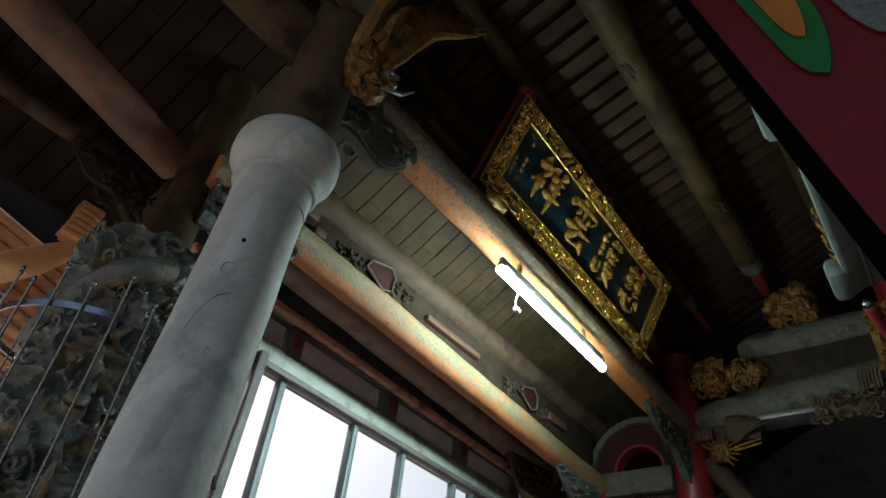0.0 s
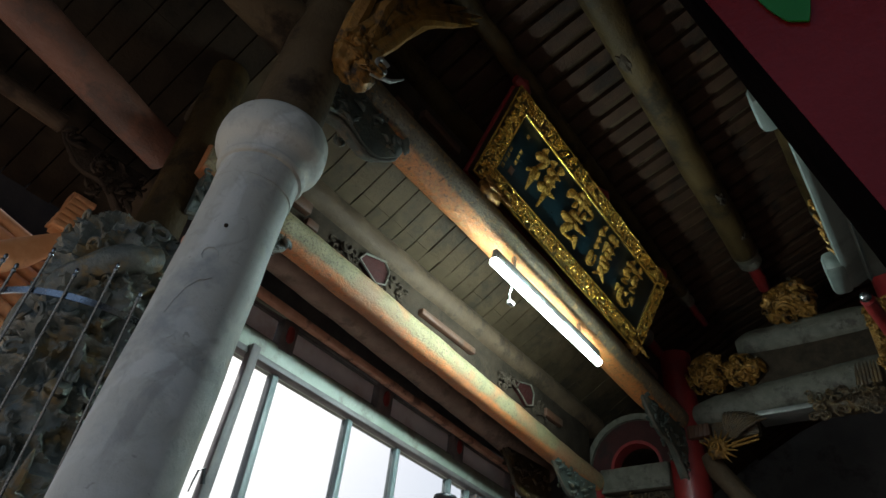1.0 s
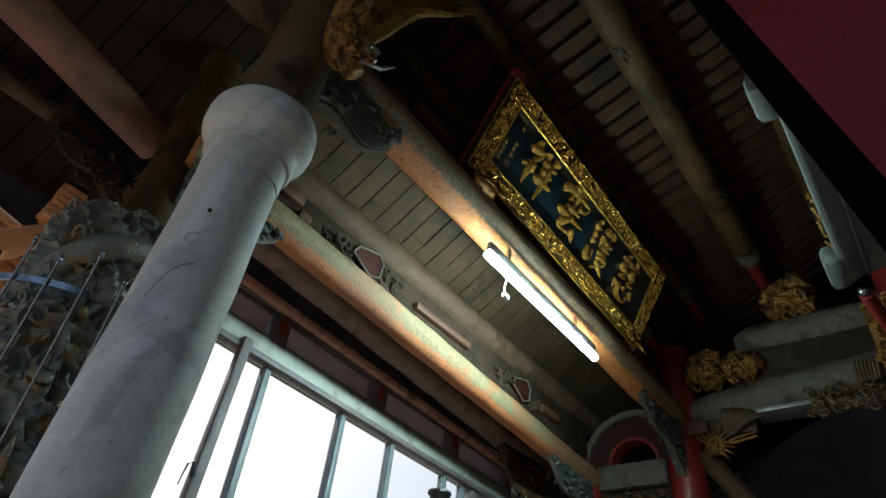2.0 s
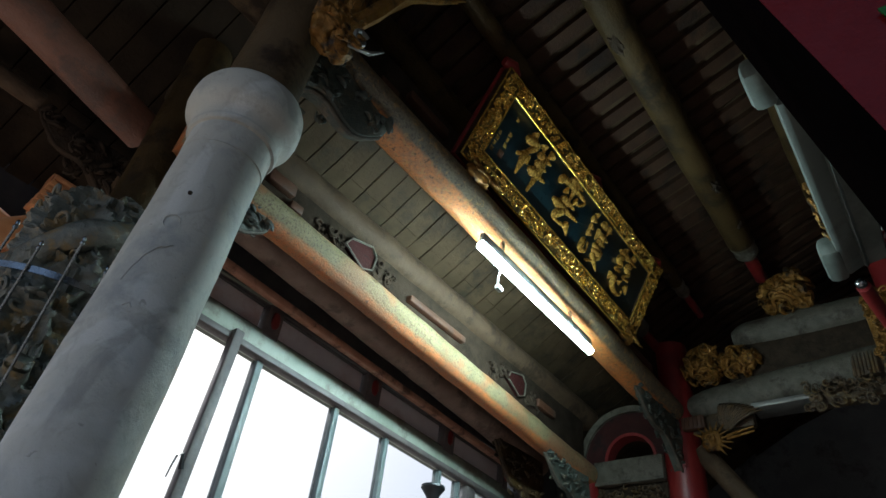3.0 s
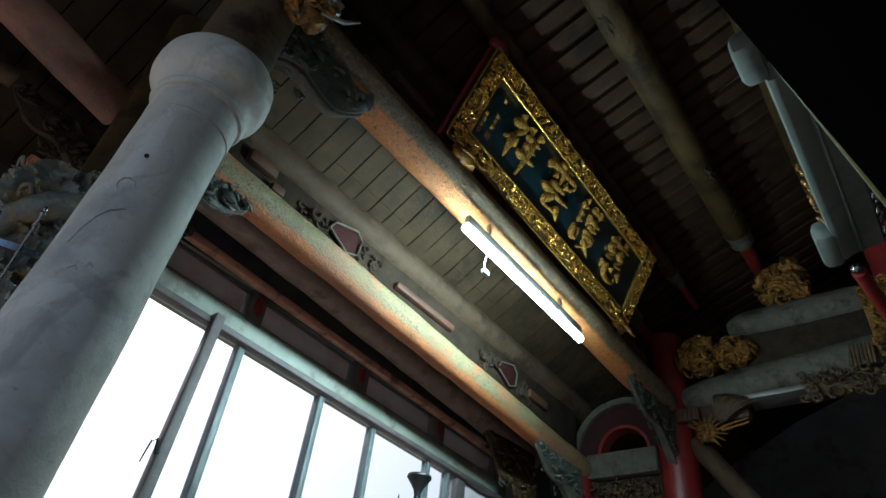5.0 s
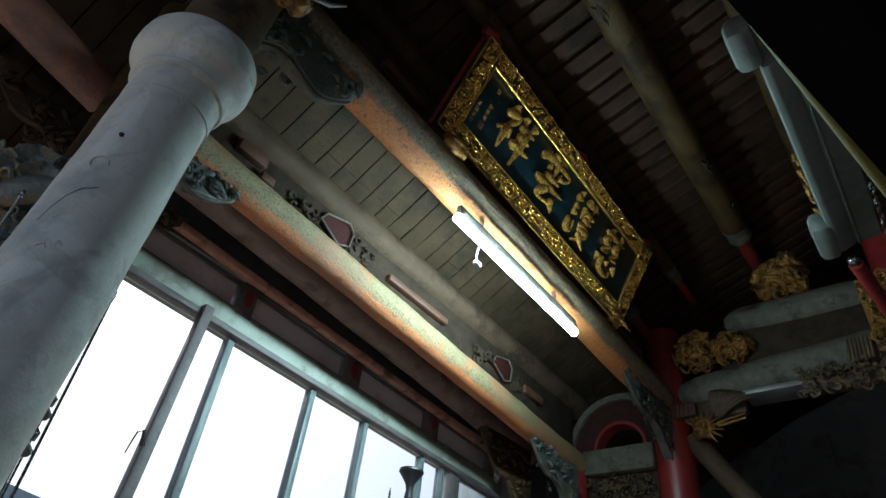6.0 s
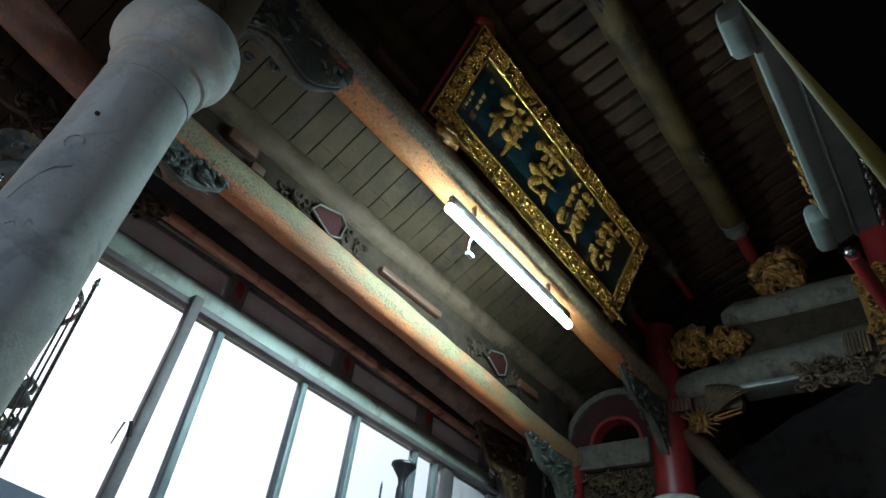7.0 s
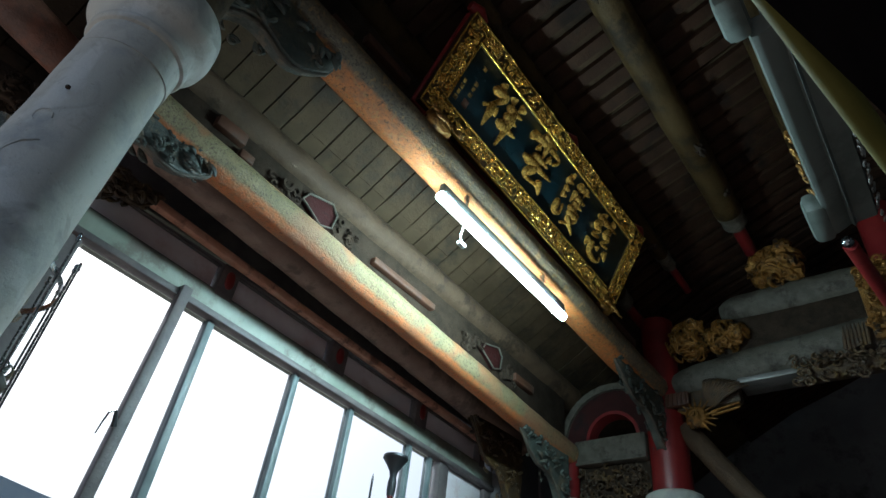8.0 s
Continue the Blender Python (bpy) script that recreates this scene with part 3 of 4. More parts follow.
        sweep(b, [p + d * 0.15 - Vector((0, 0, 0.05)), p + d * 0.24 - Vector((0, 0, 0.01)), p + d * (out - 0.03), p + d * out - Vector((0, 0, 0.015))], [0.045, 0.036, 0.04, 0.012], 12, 0.8, None, 0.01, 40)
        for i in range(9):
            s = 0.2 + (out - 0.2) * i / 9
            q = p + d * s + Vector((0, 0, 0.025)) + t * rnd.uniform(-0.03, 0.03)
            sweep(b, [q, q + Vector((0, 0, 0.025)) + d * 0.008, q + Vector((0, 0, 0.042)) - d * 0.006], [0.009, 0.006, 0.002], 6)
        sweep(b, curl(p + d * (out - 0.04) - Vector((0, 0, 0.02)), 0.03, 0.5, 1.1, d, Vector((0, 0, 1)), 10), [0.008] * 10, 6)
        part("carved_figure", b, CARVED, c)
    b = bmesh.new()
    log(b, (x + 0.06, y, 2.77), (x + 0.06, y, 3.86), 0.088, 36, 12, 0.006)
    part("upper_post", b, PURLIN, c, "brown wooden post above the carving")
    return c


dragon_column(0.6, Y2)


def cage(x, y):
    c = root("column_cage", (x, y, 0), "stainless steel rod cage with a flat ring around the carved column", "cage")
    r = 0.33
    for z in (2.29, 1.15):
        b = bmesh.new()
        n = 64
        for k in range(n):
            a0, a1 = 2 * math.pi * k / n, 2 * math.pi * (k + 1) / n
            q = [b.verts.new((x + rr * math.cos(a), y + rr * math.sin(a), zz)) for a in (a0, a1) for rr in (r - 0.003, r + 0.003) for zz in (z - 0.011, z + 0.011)]
            for f in ((0, 1, 5, 4), (2, 6, 7, 3), (1, 3, 7, 5), (0, 4, 6, 2)):
                b.faces.new([q[i] for i in f])
        bmesh.ops.remove_doubles(b, verts=b.verts, dist=1e-5)
        part("ring", b, STEEL, c)
    for k in range(22):
        a = 2 * math.pi * (k + 0.3) / 22
        px, py = x + (r + 0.009) * math.cos(a), y + (r + 0.009) * math.sin(a)
        top = 2.43 if k % 2 else 2.37
        b = bmesh.new()
        lathe(b, [(0.004, 0.0), (0.004, top - 0.02), (0.0075, top - 0.016), (0.0075, top - 0.008), (0.0045, top - 0.004), (0.007, top + 0.004), (0.005, top + 0.012), (0.001, top + 0.016)], (px, py), 10)
        part("rod", b, STEEL, c)


cage(0.6, Y2)


# ---- beams ----
def beam(p0, p1, r, material, label, group="roof beams"):
    p0, p1 = Vector(p0), Vector(p1)
    turn = (p1 - p0).to_track_quat("X", "Z").to_matrix().to_4x4()
    c = root("beam", (0, 0, 0), label, "beam", group, Matrix.Translation((p0 + p1) / 2) @ turn)
    b = bmesh.new()
    half = (p1 - p0).length / 2
    log(b, (-half, 0, 0), (half, 0, 0), r, 44, 70, 0.006, 5)
    part("log", b, material, c, "", True)
    return c


def leaf_bracket(x, y, z, way, length, height, label, material=BRACKET, thick=0.06, power=0.55):
    """Carved bracket under a beam: a fish-like wing, thick at the column, pointed along the beam."""
    c = root("carved_bracket", (x, y, z), label, "bracket", "carved brackets")
    b = bmesh.new()
    n = 16
    rings = []
    for i in range(n + 1):
        s = i / n
        h = height * (1 - s) ** power * (0.85 + 0.15 * math.cos(s * 9))
        th = thick * (1 - 0.6 * s)
        lo = z - h
        ring = [b.verts.new((x + way * length * s, y + dy * th, zz)) for dy, zz in ((-1, z), (-1.15, z - h * 0.5), (-0.6, lo), (0.6, lo), (1.15, z - h * 0.5), (1, z))]
        rings.append(ring)
    for r0, r1 in zip(rings, rings[1:]):
        for k in range(6):
            b.faces.new((r0[k], r0[(k + 1) % 6], r1[(k + 1) % 6], r1[k]))
    b.faces.new(rings[0])
    b.faces.new(rings[-1])
    bmesh.ops.recalc_face_normals(b, faces=b.faces)
    part("body", b, material, c)
    rnd = random.Random(int(abs(x * 31 + y * 17) * 10))
    for side in (-1, -1, 1):
        for _ in range(22):
            s = rnd.random() ** 1.2
            h = height * (1 - s) ** power
            p = Vector((x + way * length * s * 0.95, y + side * (thick * 1.1 - 0.6 * thick * s), z - rnd.uniform(0.08, 0.95) * h))
            sz = rnd.uniform(0.014, 0.034)
            b = bmesh.new()
            if rnd.random() < 0.5:
                pp = curl(p, sz, rnd.uniform(0, 6), rnd.choice((-1, 1)) * 0.9, (1, 0, 0), (0, 0, 1), 9)
                sweep(b, pp, [sz * 0.3] * 9, 6)
                part("scroll", b, material, c)
            else:
                d = Vector((way * rnd.uniform(0.3, 1), 0, rnd.uniform(-0.8, 0.5))).normalized()
                sweep(b, [p + d * sz * 2.4 * (i / 5 - 0.5) + Vector((0, side * 0.012 * math.sin(0.63 * i), 0)) for i in range(6)], [sz * 0.5 * math.sin(3.14 * (i + 0.4) / 5.8) + 0.001 for i in range(6)], 6)
                part("leaf", b, material, c)
    b = bmesh.new()
    pts = []
    for i in range(13):
        s = i / 12
        pts.append((x + way * length * s, y - 0.03 * (1 - s), z - height * (1 - s) ** power * (0.85 + 0.15 * math.cos(s * 9)) - 0.004))
    sweep(b, pts, [0.011] * 13, 8)
    part("edge_roll", b, TIE if material is BRACKET else material, c, "worn rolled edge")
    return c


Z1, Z2 = 3.53, 3.21
beam((BAY[0], Y1, Z1 + 0.014), (BAY[1] - 0.05, Y1, Z1 - 0.03), 0.109, BEAM, "thick round log beam with chipped grey and orange paint")
beam((0.67, 1.982, 3.2135), (4.62, 2.08, 3.1), 0.09, BEAM_GREEN, "thick round log beam with chipped olive and orange paint")
beam((0.95, 2.325, 3.348), (4.6, 2.495, 3.22), 0.09, WARMLOG, "brown round log beam before the window panels")
beam((-2.1, Y1, Z1), (BAY[0], Y1, Z1), 0.109, POST, "dark brown log beam in the neighbouring bay")
beam((-2.1, 1.466, 3.3), (0.6, 2.175, 3.3), 0.088, REDLOG, "reddish-brown log beam in the neighbouring bay, lit from outside")
# Boards added to fill the gaps above the beams with painted-in shade.
for y, z0, z1, x0, x1 in ((1.43, 3.6, 4.03, 0.7, 4.66), (2.075, 3.2, 3.53, 0.72, 4.55)):
    bm = bmesh.new()
    box(bm, (x0, y - 0.015, z0), (x1, y + 0.015, z1), 0.004)
    thing("beam_shade_board", bm, CHAR_SHADE, ((x0 + x1) / 2, y, z0), "added black board painting shade into the gap between beam and purlin", "board", "beam boards")

leaf_bracket(BAY[0] + 0.04, Y1 - 0.01, Z1 - 0.03, 1, 0.6, 0.35, "dark green carved bracket under the beam end", BRACKET, 0.09, 0.3)
leaf_bracket(BAY[1] - 0.1, Y1 - 0.02, Z1 - 0.1, -1, 0.74, 0.42, "dark green carved bracket beside the red post", BRACKET, 0.05, 0.75)
leaf_bracket(0.7, 1.99, Z2 - 0.03, 1, 0.54, 0.24, "dark green carved bracket under the beam by the carved column", BRACKET, 0.065, 0.3)
leaf_bracket(4.5, 2.06, 3.06, -1, 0.62, 0.44, "dark green carved bracket under the beam end", BRACKET, 0.05, 0.85)
leaf_bracket(4.45, 2.44, 3.18, -1, 0.62, 0.6, "brown carved bracket beside the window", BROWN_CARVE, 0.06, 0.8)
leaf_bracket(0.98, 2.47, 3.2, 1, 0.24, 0.17, "brown carved bracket at the window's edge", BROWN_CARVE)
# This last bracket is near-black so that its bay's shade is painted in.
leaf_bracket(0.68, 2.6, 3.42, -1, 0.4, 0.24, "dark carved bracket in the neighbouring bay", CHAR_SHADE)


def purlin(y, z, r, x0=-2.1, x1=4.72, marks=(), painted=True):
    c = root("purlin", ((x0 + x1) / 2, y, z), "round brown roof purlin with charred patches and a red end" if marks else "round brown roof purlin", "purlin", "roof purlins")
    b = bmesh.new()
    log(b, (x0, y, z), (x1 - (0.55 if painted else 0), y, z), r, 32, 80, 0.008, 4)
    part("log", b, PURLIN if painted else BROWN, c)
    if not painted:
        return c
    b = bmesh.new()
    prof = [(r * 0.98, 0), (r * 0.98, 0.05), (r * 0.86, 0.07), (r * 0.8, 0.1), (r * 0.9, 0.13), (r * 0.9, 0.17), (r * 0.72, 0.2)]
    sweep(b, [(x1 - 0.56 + h, y, z) for _, h in prof], [q for q, _ in prof], 28)
    part("end_band", b, TIE, c, "carved pale band")
    b = bmesh.new()
    log(b, (x1 - 0.37, y, z), (x1, y, z), r * 0.5, 28, 6, 0.002)
    part("red_end", b, RED, c, "red painted end")
    for mx, my, mz, sx in marks:
        b = bmesh.new()
        blob(b, (mx, y + my, z + mz), (sx, 0.035, 0.035), 0.5, 3, 3)
        part("charred_patch", b, CHAR_SHADE, c)
    return c


purlin(0.51, 4.53, 0.096, marks=((3.42, -0.045, -0.065, 0.07), (2.05, 0.03, -0.07, 0.08), (3.9, -0.05, -0.05, 0.05)))
purlin(1.03, 4.33, 0.056, marks=((4.0, 0.0, -0.04, 0.04),))
purlin(1.42, 4.1, 0.09)
purlin(2.1, 3.605, 0.1, 0.6, 4.72, painted=False)
purlin(-0.08, 4.73, 0.09)
purlin(2.6, 3.44, 0.045, -2.1, 0.27, painted=False)


def block(x0, x1, y, z0, z1, t=0.05):
    b = bmesh.new()
    box(b, (x0, y - t / 2, z0), (x1, y + t / 2, z1), 0.008)
    thing("spacer_block", b, BLOCK, ((x0 + x1) / 2, y, z0), "orange-brown wooden spacer block above the beam", "block", "spacer blocks")


for a, b_, y, z0, z1 in ((1.375, 1.69, 1.4, 3.84, 3.9), (1.17, 1.3, 1.4, 3.73, 3.79), (4.0, 4.4, 1.4, 3.74, 3.8), (0.86, 0.95, 1.4, 3.9, 3.95),
                         (1.15, 1.32, 2.045, 3.42, 3.49), (1.31, 1.39, 2.045, 3.35, 3.4), (2.27, 2.83, 2.045, 3.355, 3.398), (3.77, 4.02, 2.045, 3.32, 3.38)):
    block(a, b_, y, z0, z1)


def cloud_strut(x, y, z0, z1, w):
    """Carved strut between a beam and the purlin above: a flat hexagonal opening framed by a pale roll, with leaf scrolls beside it."""
    c = root("carved_strut", (x, y, z0), "grey carved strut with a hexagonal dark red opening above the beam", "strut", "carved struts")
    rnd = random.Random(int(x * 100))
    zm, hh = (z0 + z1) / 2, (z1 - z0) / 2
    b = bmesh.new()
    ring = [(x + w * p, y, zm + hh * q) for p, q in ((-1, -0.15), (-0.7, 0.5), (0.62, 1.0), (0.98, 0.45), (0.84, -0.6), (0.22, -0.95), (-1, -0.15))]
    sweep(b, ring, [0.006] * 7, 8)
    part("frame_roll", b, TIE, c, "pale worn roll")
    b = bmesh.new()
    f = b.faces.new([b.verts.new((p[0], y + 0.012, p[2])) for p in ring[:-1]])
    r = bmesh.ops.extrude_face_region(b, geom=[f])
    bmesh.ops.translate(b, verts=[v for v in r["geom"] if isinstance(v, bmesh.types.BMVert)], vec=(0, 0.03, 0))
    bmesh.ops.recalc_face_normals(b, faces=b.faces)
    part("back_board", b, DULLRED, c, "dark red board")
    for sgn in (-1, 1):
        for i in range(12 if sgn < 0 else 7):
            p = Vector((x + sgn * (w + rnd.uniform(0.02, 0.2)), y + rnd.uniform(0, 0.03), z0 + rnd.uniform(0.03, 0.75) * (z1 - z0)))
            s = rnd.uniform(0.02, 0.045)
            b = bmesh.new()
            sweep(b, curl(p, s, rnd.uniform(0, 6), rnd.choice((-1, 1)) * 0.8, (1, 0, 0), (0, 0, 1), 9), [s * 0.34] * 9, 6)
            part("scroll", b, CHAR_SHADE, c)


for sx, sz in ((1.83, 3.32), (3.48, 3.28)):
    cloud_strut(sx, 2.03, sz, sz + 0.185, 0.12)


# ---- fluorescent lamp under the first beam ----
lamp = root("fluorescent_lamp", (2.53, 1.29, 3.25), "lit fluorescent batten lamp with a white housing under the beam", "lamp")
LX0, LX1 = 1.945, 3.115
bm = bmesh.new()
box(bm, (LX0, 1.284, 3.278), (LX1, 1.312, 3.335), 0.006)
part("housing", bm, WHITE, lamp)
for x0 in (LX0, LX1 - 0.018):
    bm = bmesh.new()
    box(bm, (x0, 1.28, 3.27), (x0 + 0.018, 1.318, 3.302), 0.005)
    part("lamp_holder", bm, WHITE, lamp)
bm = bmesh.new()
sweep(bm, [(LX0 - 0.004, 1.3, 3.256), (LX1 + 0.004, 1.3, 3.256)], [0.022, 0.022], 20)
part("tube", bm, TUBE, lamp, "glowing white tube")
for x0 in (2.15, 2.9):
    bm = bmesh.new()
    box(bm, (x0, 1.31, 3.32), (x0 + 0.025, 1.33, 3.44), 0.003)
    part("strap", bm, STEEL, lamp)
bm = bmesh.new()
sweep(bm, [(2.2, 1.345, 3.3), (2.215, 1.375, 3.25), (2.22, 1.375, 3.2), (2.235, 1.36, 3.175)], [0.005, 0.005, 0.005, 0.004], 8)
box(bm, (2.195, 1.355, 3.175), (2.24, 1.38, 3.2), 0.005)
part("starter", bm, WHITE, lamp)

# ---- honorific plaque ----
PW, PH = 1.97, 0.588
plaque = root("plaque", (2.68, 1.267, 3.626), "dark teal lacquer plaque with gilded characters and a gold scrollwork frame", "plaque",
              m=pose(2.665, 1.266, 3.619, 0, 2.5, -0.85) @ pose(0, 0, 0, 116.7, 0, 0))
bm = bmesh.new()
box(bm, (-PW / 2 + 0.06, 0.06, -0.035), (PW / 2 - 0.06, PH - 0.06, -0.004), 0.003)
part("field", bm, PANEL, plaque, "dark teal lacquer field", True)
bm = bmesh.new()
box(bm, (-PW / 2 - 0.012, -0.006, -0.06), (PW / 2 + 0.012, PH + 0.006, -0.036), 0.006)
part("backing", bm, RED, plaque, "red painted backing", True)
BW = 0.115
rnd = random.Random(21)


def rail(name, a, b, inner_a, inner_b, count):
    """One mitred frame rail with its gilded scrollwork."""
    bb = bmesh.new()
    quad = [Vector(p) for p in (a, b, inner_b, inner_a)]
    lo = [bb.verts.new((q.x, q.y, -0.035)) for q in quad]
    hi = [bb.verts.new((q.x, q.y, 0.016 if i < 2 else 0.006)) for i, q in enumerate(quad)]
    bb.faces.new(lo[::-1])
    bb.faces.new(hi)
    for i in range(4):
        bb.faces.new((lo[i], lo[(i + 1) % 4], hi[(i + 1) % 4], hi[i]))
    bmesh.ops.recalc_face_normals(bb, faces=bb.faces)
    rl = part(name, bb, GAPSHADE, plaque, "", True)
    bb = bmesh.new()
    for _ in range(count):
        s, w = rnd.random(), rnd.uniform(0.14, 0.86)
        p = quad[0].lerp(quad[1], s).lerp(quad[3].lerp(quad[2], s), w)
        p = Vector((p.x, p.y, 0.016 - 0.01 * w + 0.004))
        sz = rnd.uniform(0.011, 0.021)
        pts = curl(p, sz, rnd.uniform(0, 6.28), rnd.choice((-1, 1)) * rnd.uniform(0.55, 1.05), (1, 0, 0), (0, 1, 0), 8, 0.3)
        pts = [q + Vector((0, 0, 0.011 * math.sin(3.14 * i / 7))) for i, q in enumerate(pts)]
        sweep(bb, pts, [sz * 0.19] * 8, 5)
    part("scrollwork", bb, GOLD, rl, "gilded openwork scrolls", True)
    bb = bmesh.new()
    for p, q, r in ((quad[3], quad[2], 0.007), (quad[0], quad[1], 0.006)):
        sweep(bb, [(p.x, p.y, 0.014), (q.x, q.y, 0.014)], [r, r], 8)
    part("edge_bead", bb, GOLD, rl, "", True)


X0, X1, Y0, YT = -PW / 2, PW / 2, 0.0, PH
I0, I1, J0, J1 = X0 + BW, X1 - BW, Y0 + BW * 0.92, YT - BW * 0.85
rail("frame_rail", (X0, Y0, 0), (X1, Y0, 0), (I0, J0, 0), (I1, J0, 0), 496)
rail("frame_rail", (X1, YT, 0), (X0, YT, 0), (I1, J1, 0), (I0, J1, 0), 496)
rail("frame_rail", (X0, YT, 0), (X0, Y0, 0), (I0, J1, 0), (I0, J0, 0), 160)
rail("frame_rail", (X1, Y0, 0), (X1, YT, 0), (I1, J0, 0), (I1, J1, 0), 160)


def strokes(cx, cy, w, h, lines, thick):
    """One brush-written character, gilded and rounded: strokes in a unit square, y up."""
    bb = bmesh.new()
    for ln in lines:
        n = len(ln)
        ctl = [Vector((cx + (p[0] - 0.5) * w, cy + (p[1] - 0.5) * h, 0)) for p in ln]
        pts = []
        for i in range(n - 1):
            a, b, c, d = ctl[max(i - 1, 0)], ctl[i], ctl[i + 1], ctl[min(i + 2, n - 1)]
            for k in range(5):
                t = k / 5
                pts.append(0.5 * ((2 * b) + (c - a) * t + (2 * a - 5 * b + 4 * c - d) * t * t + (3 * b - a - 3 * c + d) * t ** 3))
        pts.append(ctl[-1])
        m = len(pts)
        rad = [thick * (0.75 + 0.35 * math.sin(5.5 * i / m + 0.6)) * (0.5 if i in (0, m - 1) else 1) for i in range(m)]
        sweep(bb, [p + Vector((0, 0, 0.004)) for p in pts], rad, 10, 0.62, (0, 0, 1))
    part("character", bb, GILT, plaque, "gilded raised brush character", True)


C1 = (((0.2, 0.98), (0.3, 0.86)), ((0.06, 0.74), (0.38, 0.8), (0.2, 0.52), (0.02, 0.36)), ((0.22, 0.56), (0.22, 0.06)), ((0.26, 0.5), (0.38, 0.38)),
      ((0.54, 0.96), (0.6, 0.82)), ((0.86, 0.98), (0.76, 0.82)), ((0.5, 0.72), (0.92, 0.78)), ((0.52, 0.56), (0.88, 0.6)), ((0.44, 0.36), (0.98, 0.42)), ((0.7, 0.78), (0.7, 0.3), (0.66, 0.0)))
C2 = (((0.28, 0.97), (0.74, 1.0)), ((0.1, 0.72), (0.12, 0.84), (0.9, 0.88), (0.8, 0.7)), ((0.5, 0.98), (0.5, 0.6)), ((0.26, 0.72), (0.38, 0.68)), ((0.62, 0.7), (0.76, 0.68)),
      ((0.26, 0.52), (0.74, 0.56)), ((0.06, 0.36), (0.96, 0.42)), ((0.5, 0.38), (0.3, 0.16), (0.36, 0.08), (0.7, 0.14)), ((0.66, 0.24), (0.84, 0.02)))
C3 = (((0.16, 0.98), (0.24, 0.88)), ((0.04, 0.78), (0.3, 0.82)), ((0.08, 0.62), (0.28, 0.64)), ((0.08, 0.48), (0.28, 0.5)), ((0.1, 0.34), (0.1, 0.1), (0.3, 0.14), (0.28, 0.34)),
      ((0.44, 0.88), (0.96, 0.92)), ((0.58, 1.0), (0.58, 0.8)), ((0.8, 1.0), (0.8, 0.8)), ((0.5, 0.76), (0.44, 0.5)), ((0.52, 0.66), (0.94, 0.7)), ((0.54, 0.54), (0.9, 0.56)), ((0.72, 0.76), (0.72, 0.4)), ((0.46, 0.4), (0.94, 0.42)),
      ((0.5, 0.3), (0.86, 0.32), (0.66, 0.12), (0.42, 0.0)), ((0.54, 0.24), (0.96, 0.02)))
C4 = (((0.3, 1.0), (0.36, 0.88)), ((0.72, 1.0), (0.64, 0.88)), ((0.1, 0.84), (0.92, 0.88)), ((0.34, 0.8), (0.18, 0.66), (0.36, 0.62), (0.16, 0.44), (0.42, 0.48)), ((0.72, 0.8), (0.58, 0.66), (0.76, 0.62), (0.56, 0.44), (0.84, 0.48)),
      ((0.14, 0.3), (0.08, 0.14)), ((0.3, 0.34), (0.32, 0.1), (0.56, 0.04), (0.74, 0.1), (0.74, 0.2)), ((0.5, 0.34), (0.56, 0.24)), ((0.78, 0.36), (0.94, 0.2)))
for cx, w, lines, th in ((-0.525, 0.3, C1, 0.028), (-0.14, 0.3, C2, 0.027), (0.225, 0.26, C3, 0.0235), (0.6, 0.28, C4, 0.0255)):
    strokes(cx, 0.312, w, 0.315, lines, th)
# small signature columns and a seal, as plain bars
for sx, y0, n in ((-0.755, 0.235, 3), (-0.825, 0.16, 4), (-0.76, 0.41, 1)):
    for i in range(n):
        bm = bmesh.new()
        for k in range(3):
            box(bm, (sx - 0.013 + 0.003 * (k % 2), y0 + i * 0.036 + k * 0.009, -0.006), (sx + 0.013 - 0.004 * (i % 2), y0 + i * 0.036 + k * 0.009 + 0.004, -0.002), 0.001)
        part("signature_bar", bm, GILT, plaque, "", True)
bm = bmesh.new()
box(bm, (-0.775, 0.165, -0.006), (-0.735, 0.21, -0.001), 0.002)
part("seal", bm, BLOCK, plaque, "small red-brown seal", True)
for px, py in ((X0 + 0.03, PH + 0.03), (0.02, PH + 0.022), (X1 - 0.05, PH + 0.022)):
    bm = bmesh.new()
    sweep(bm, [(px - 0.06, py, -0.03), (px, py + 0.012, -0.02), (px + 0.06, py, -0.03)], [0.026, 0.036, 0.026], 12)
    part("hanging_peg", bm, RED, plaque, "red lacquered hanging peg", True)
for ox in (1.82, 3.6):
    pb = root("plaque_support", (ox, 1.26, 3.62), "weathered gilded carved support under the plaque edge", "support", "plaque supports")
    bm = bmesh.new()
    rnd = random.Random(int(ox * 10))
    blob(bm, (ox, 1.262, 3.605), (0.085, 0.045, 0.055), 0.3, 9)
    relief(bm, rnd, (ox, 1.215, 3.59), (0.1, 0.05), (1, 0, 0), (0, 0.4, 1), (0, -1, -0.3), 34, 0.022, 0.015)
    part("carving", bm, OLDGOLD, pb)

# ---- cross truss at the far end of the bay ----
XT = BAY[1]


def tie(y0, y1, z, r, material, label, x=XT, rise=0.0):
    c = root("tie_beam", (x, (y0 + y1) / 2, z), label, "beam", "tie beams")
    b = bmesh.new()
    log(b, (x, y0, z + rise), (x, y1, z - rise), r, 40, 30, 0.008, 6, 0.45)
    part("log", b, material, c)
    return c


t1 = tie(-0.25, 1.27, 3.585, 0.128, TIE, "thick rounded tie beam with worn pale paint", rise=0.055)
bm = bmesh.new()
box(bm, (XT - 0.11, 0.36, 3.42), (XT + 0.11, 0.78, 3.46), 0.006)
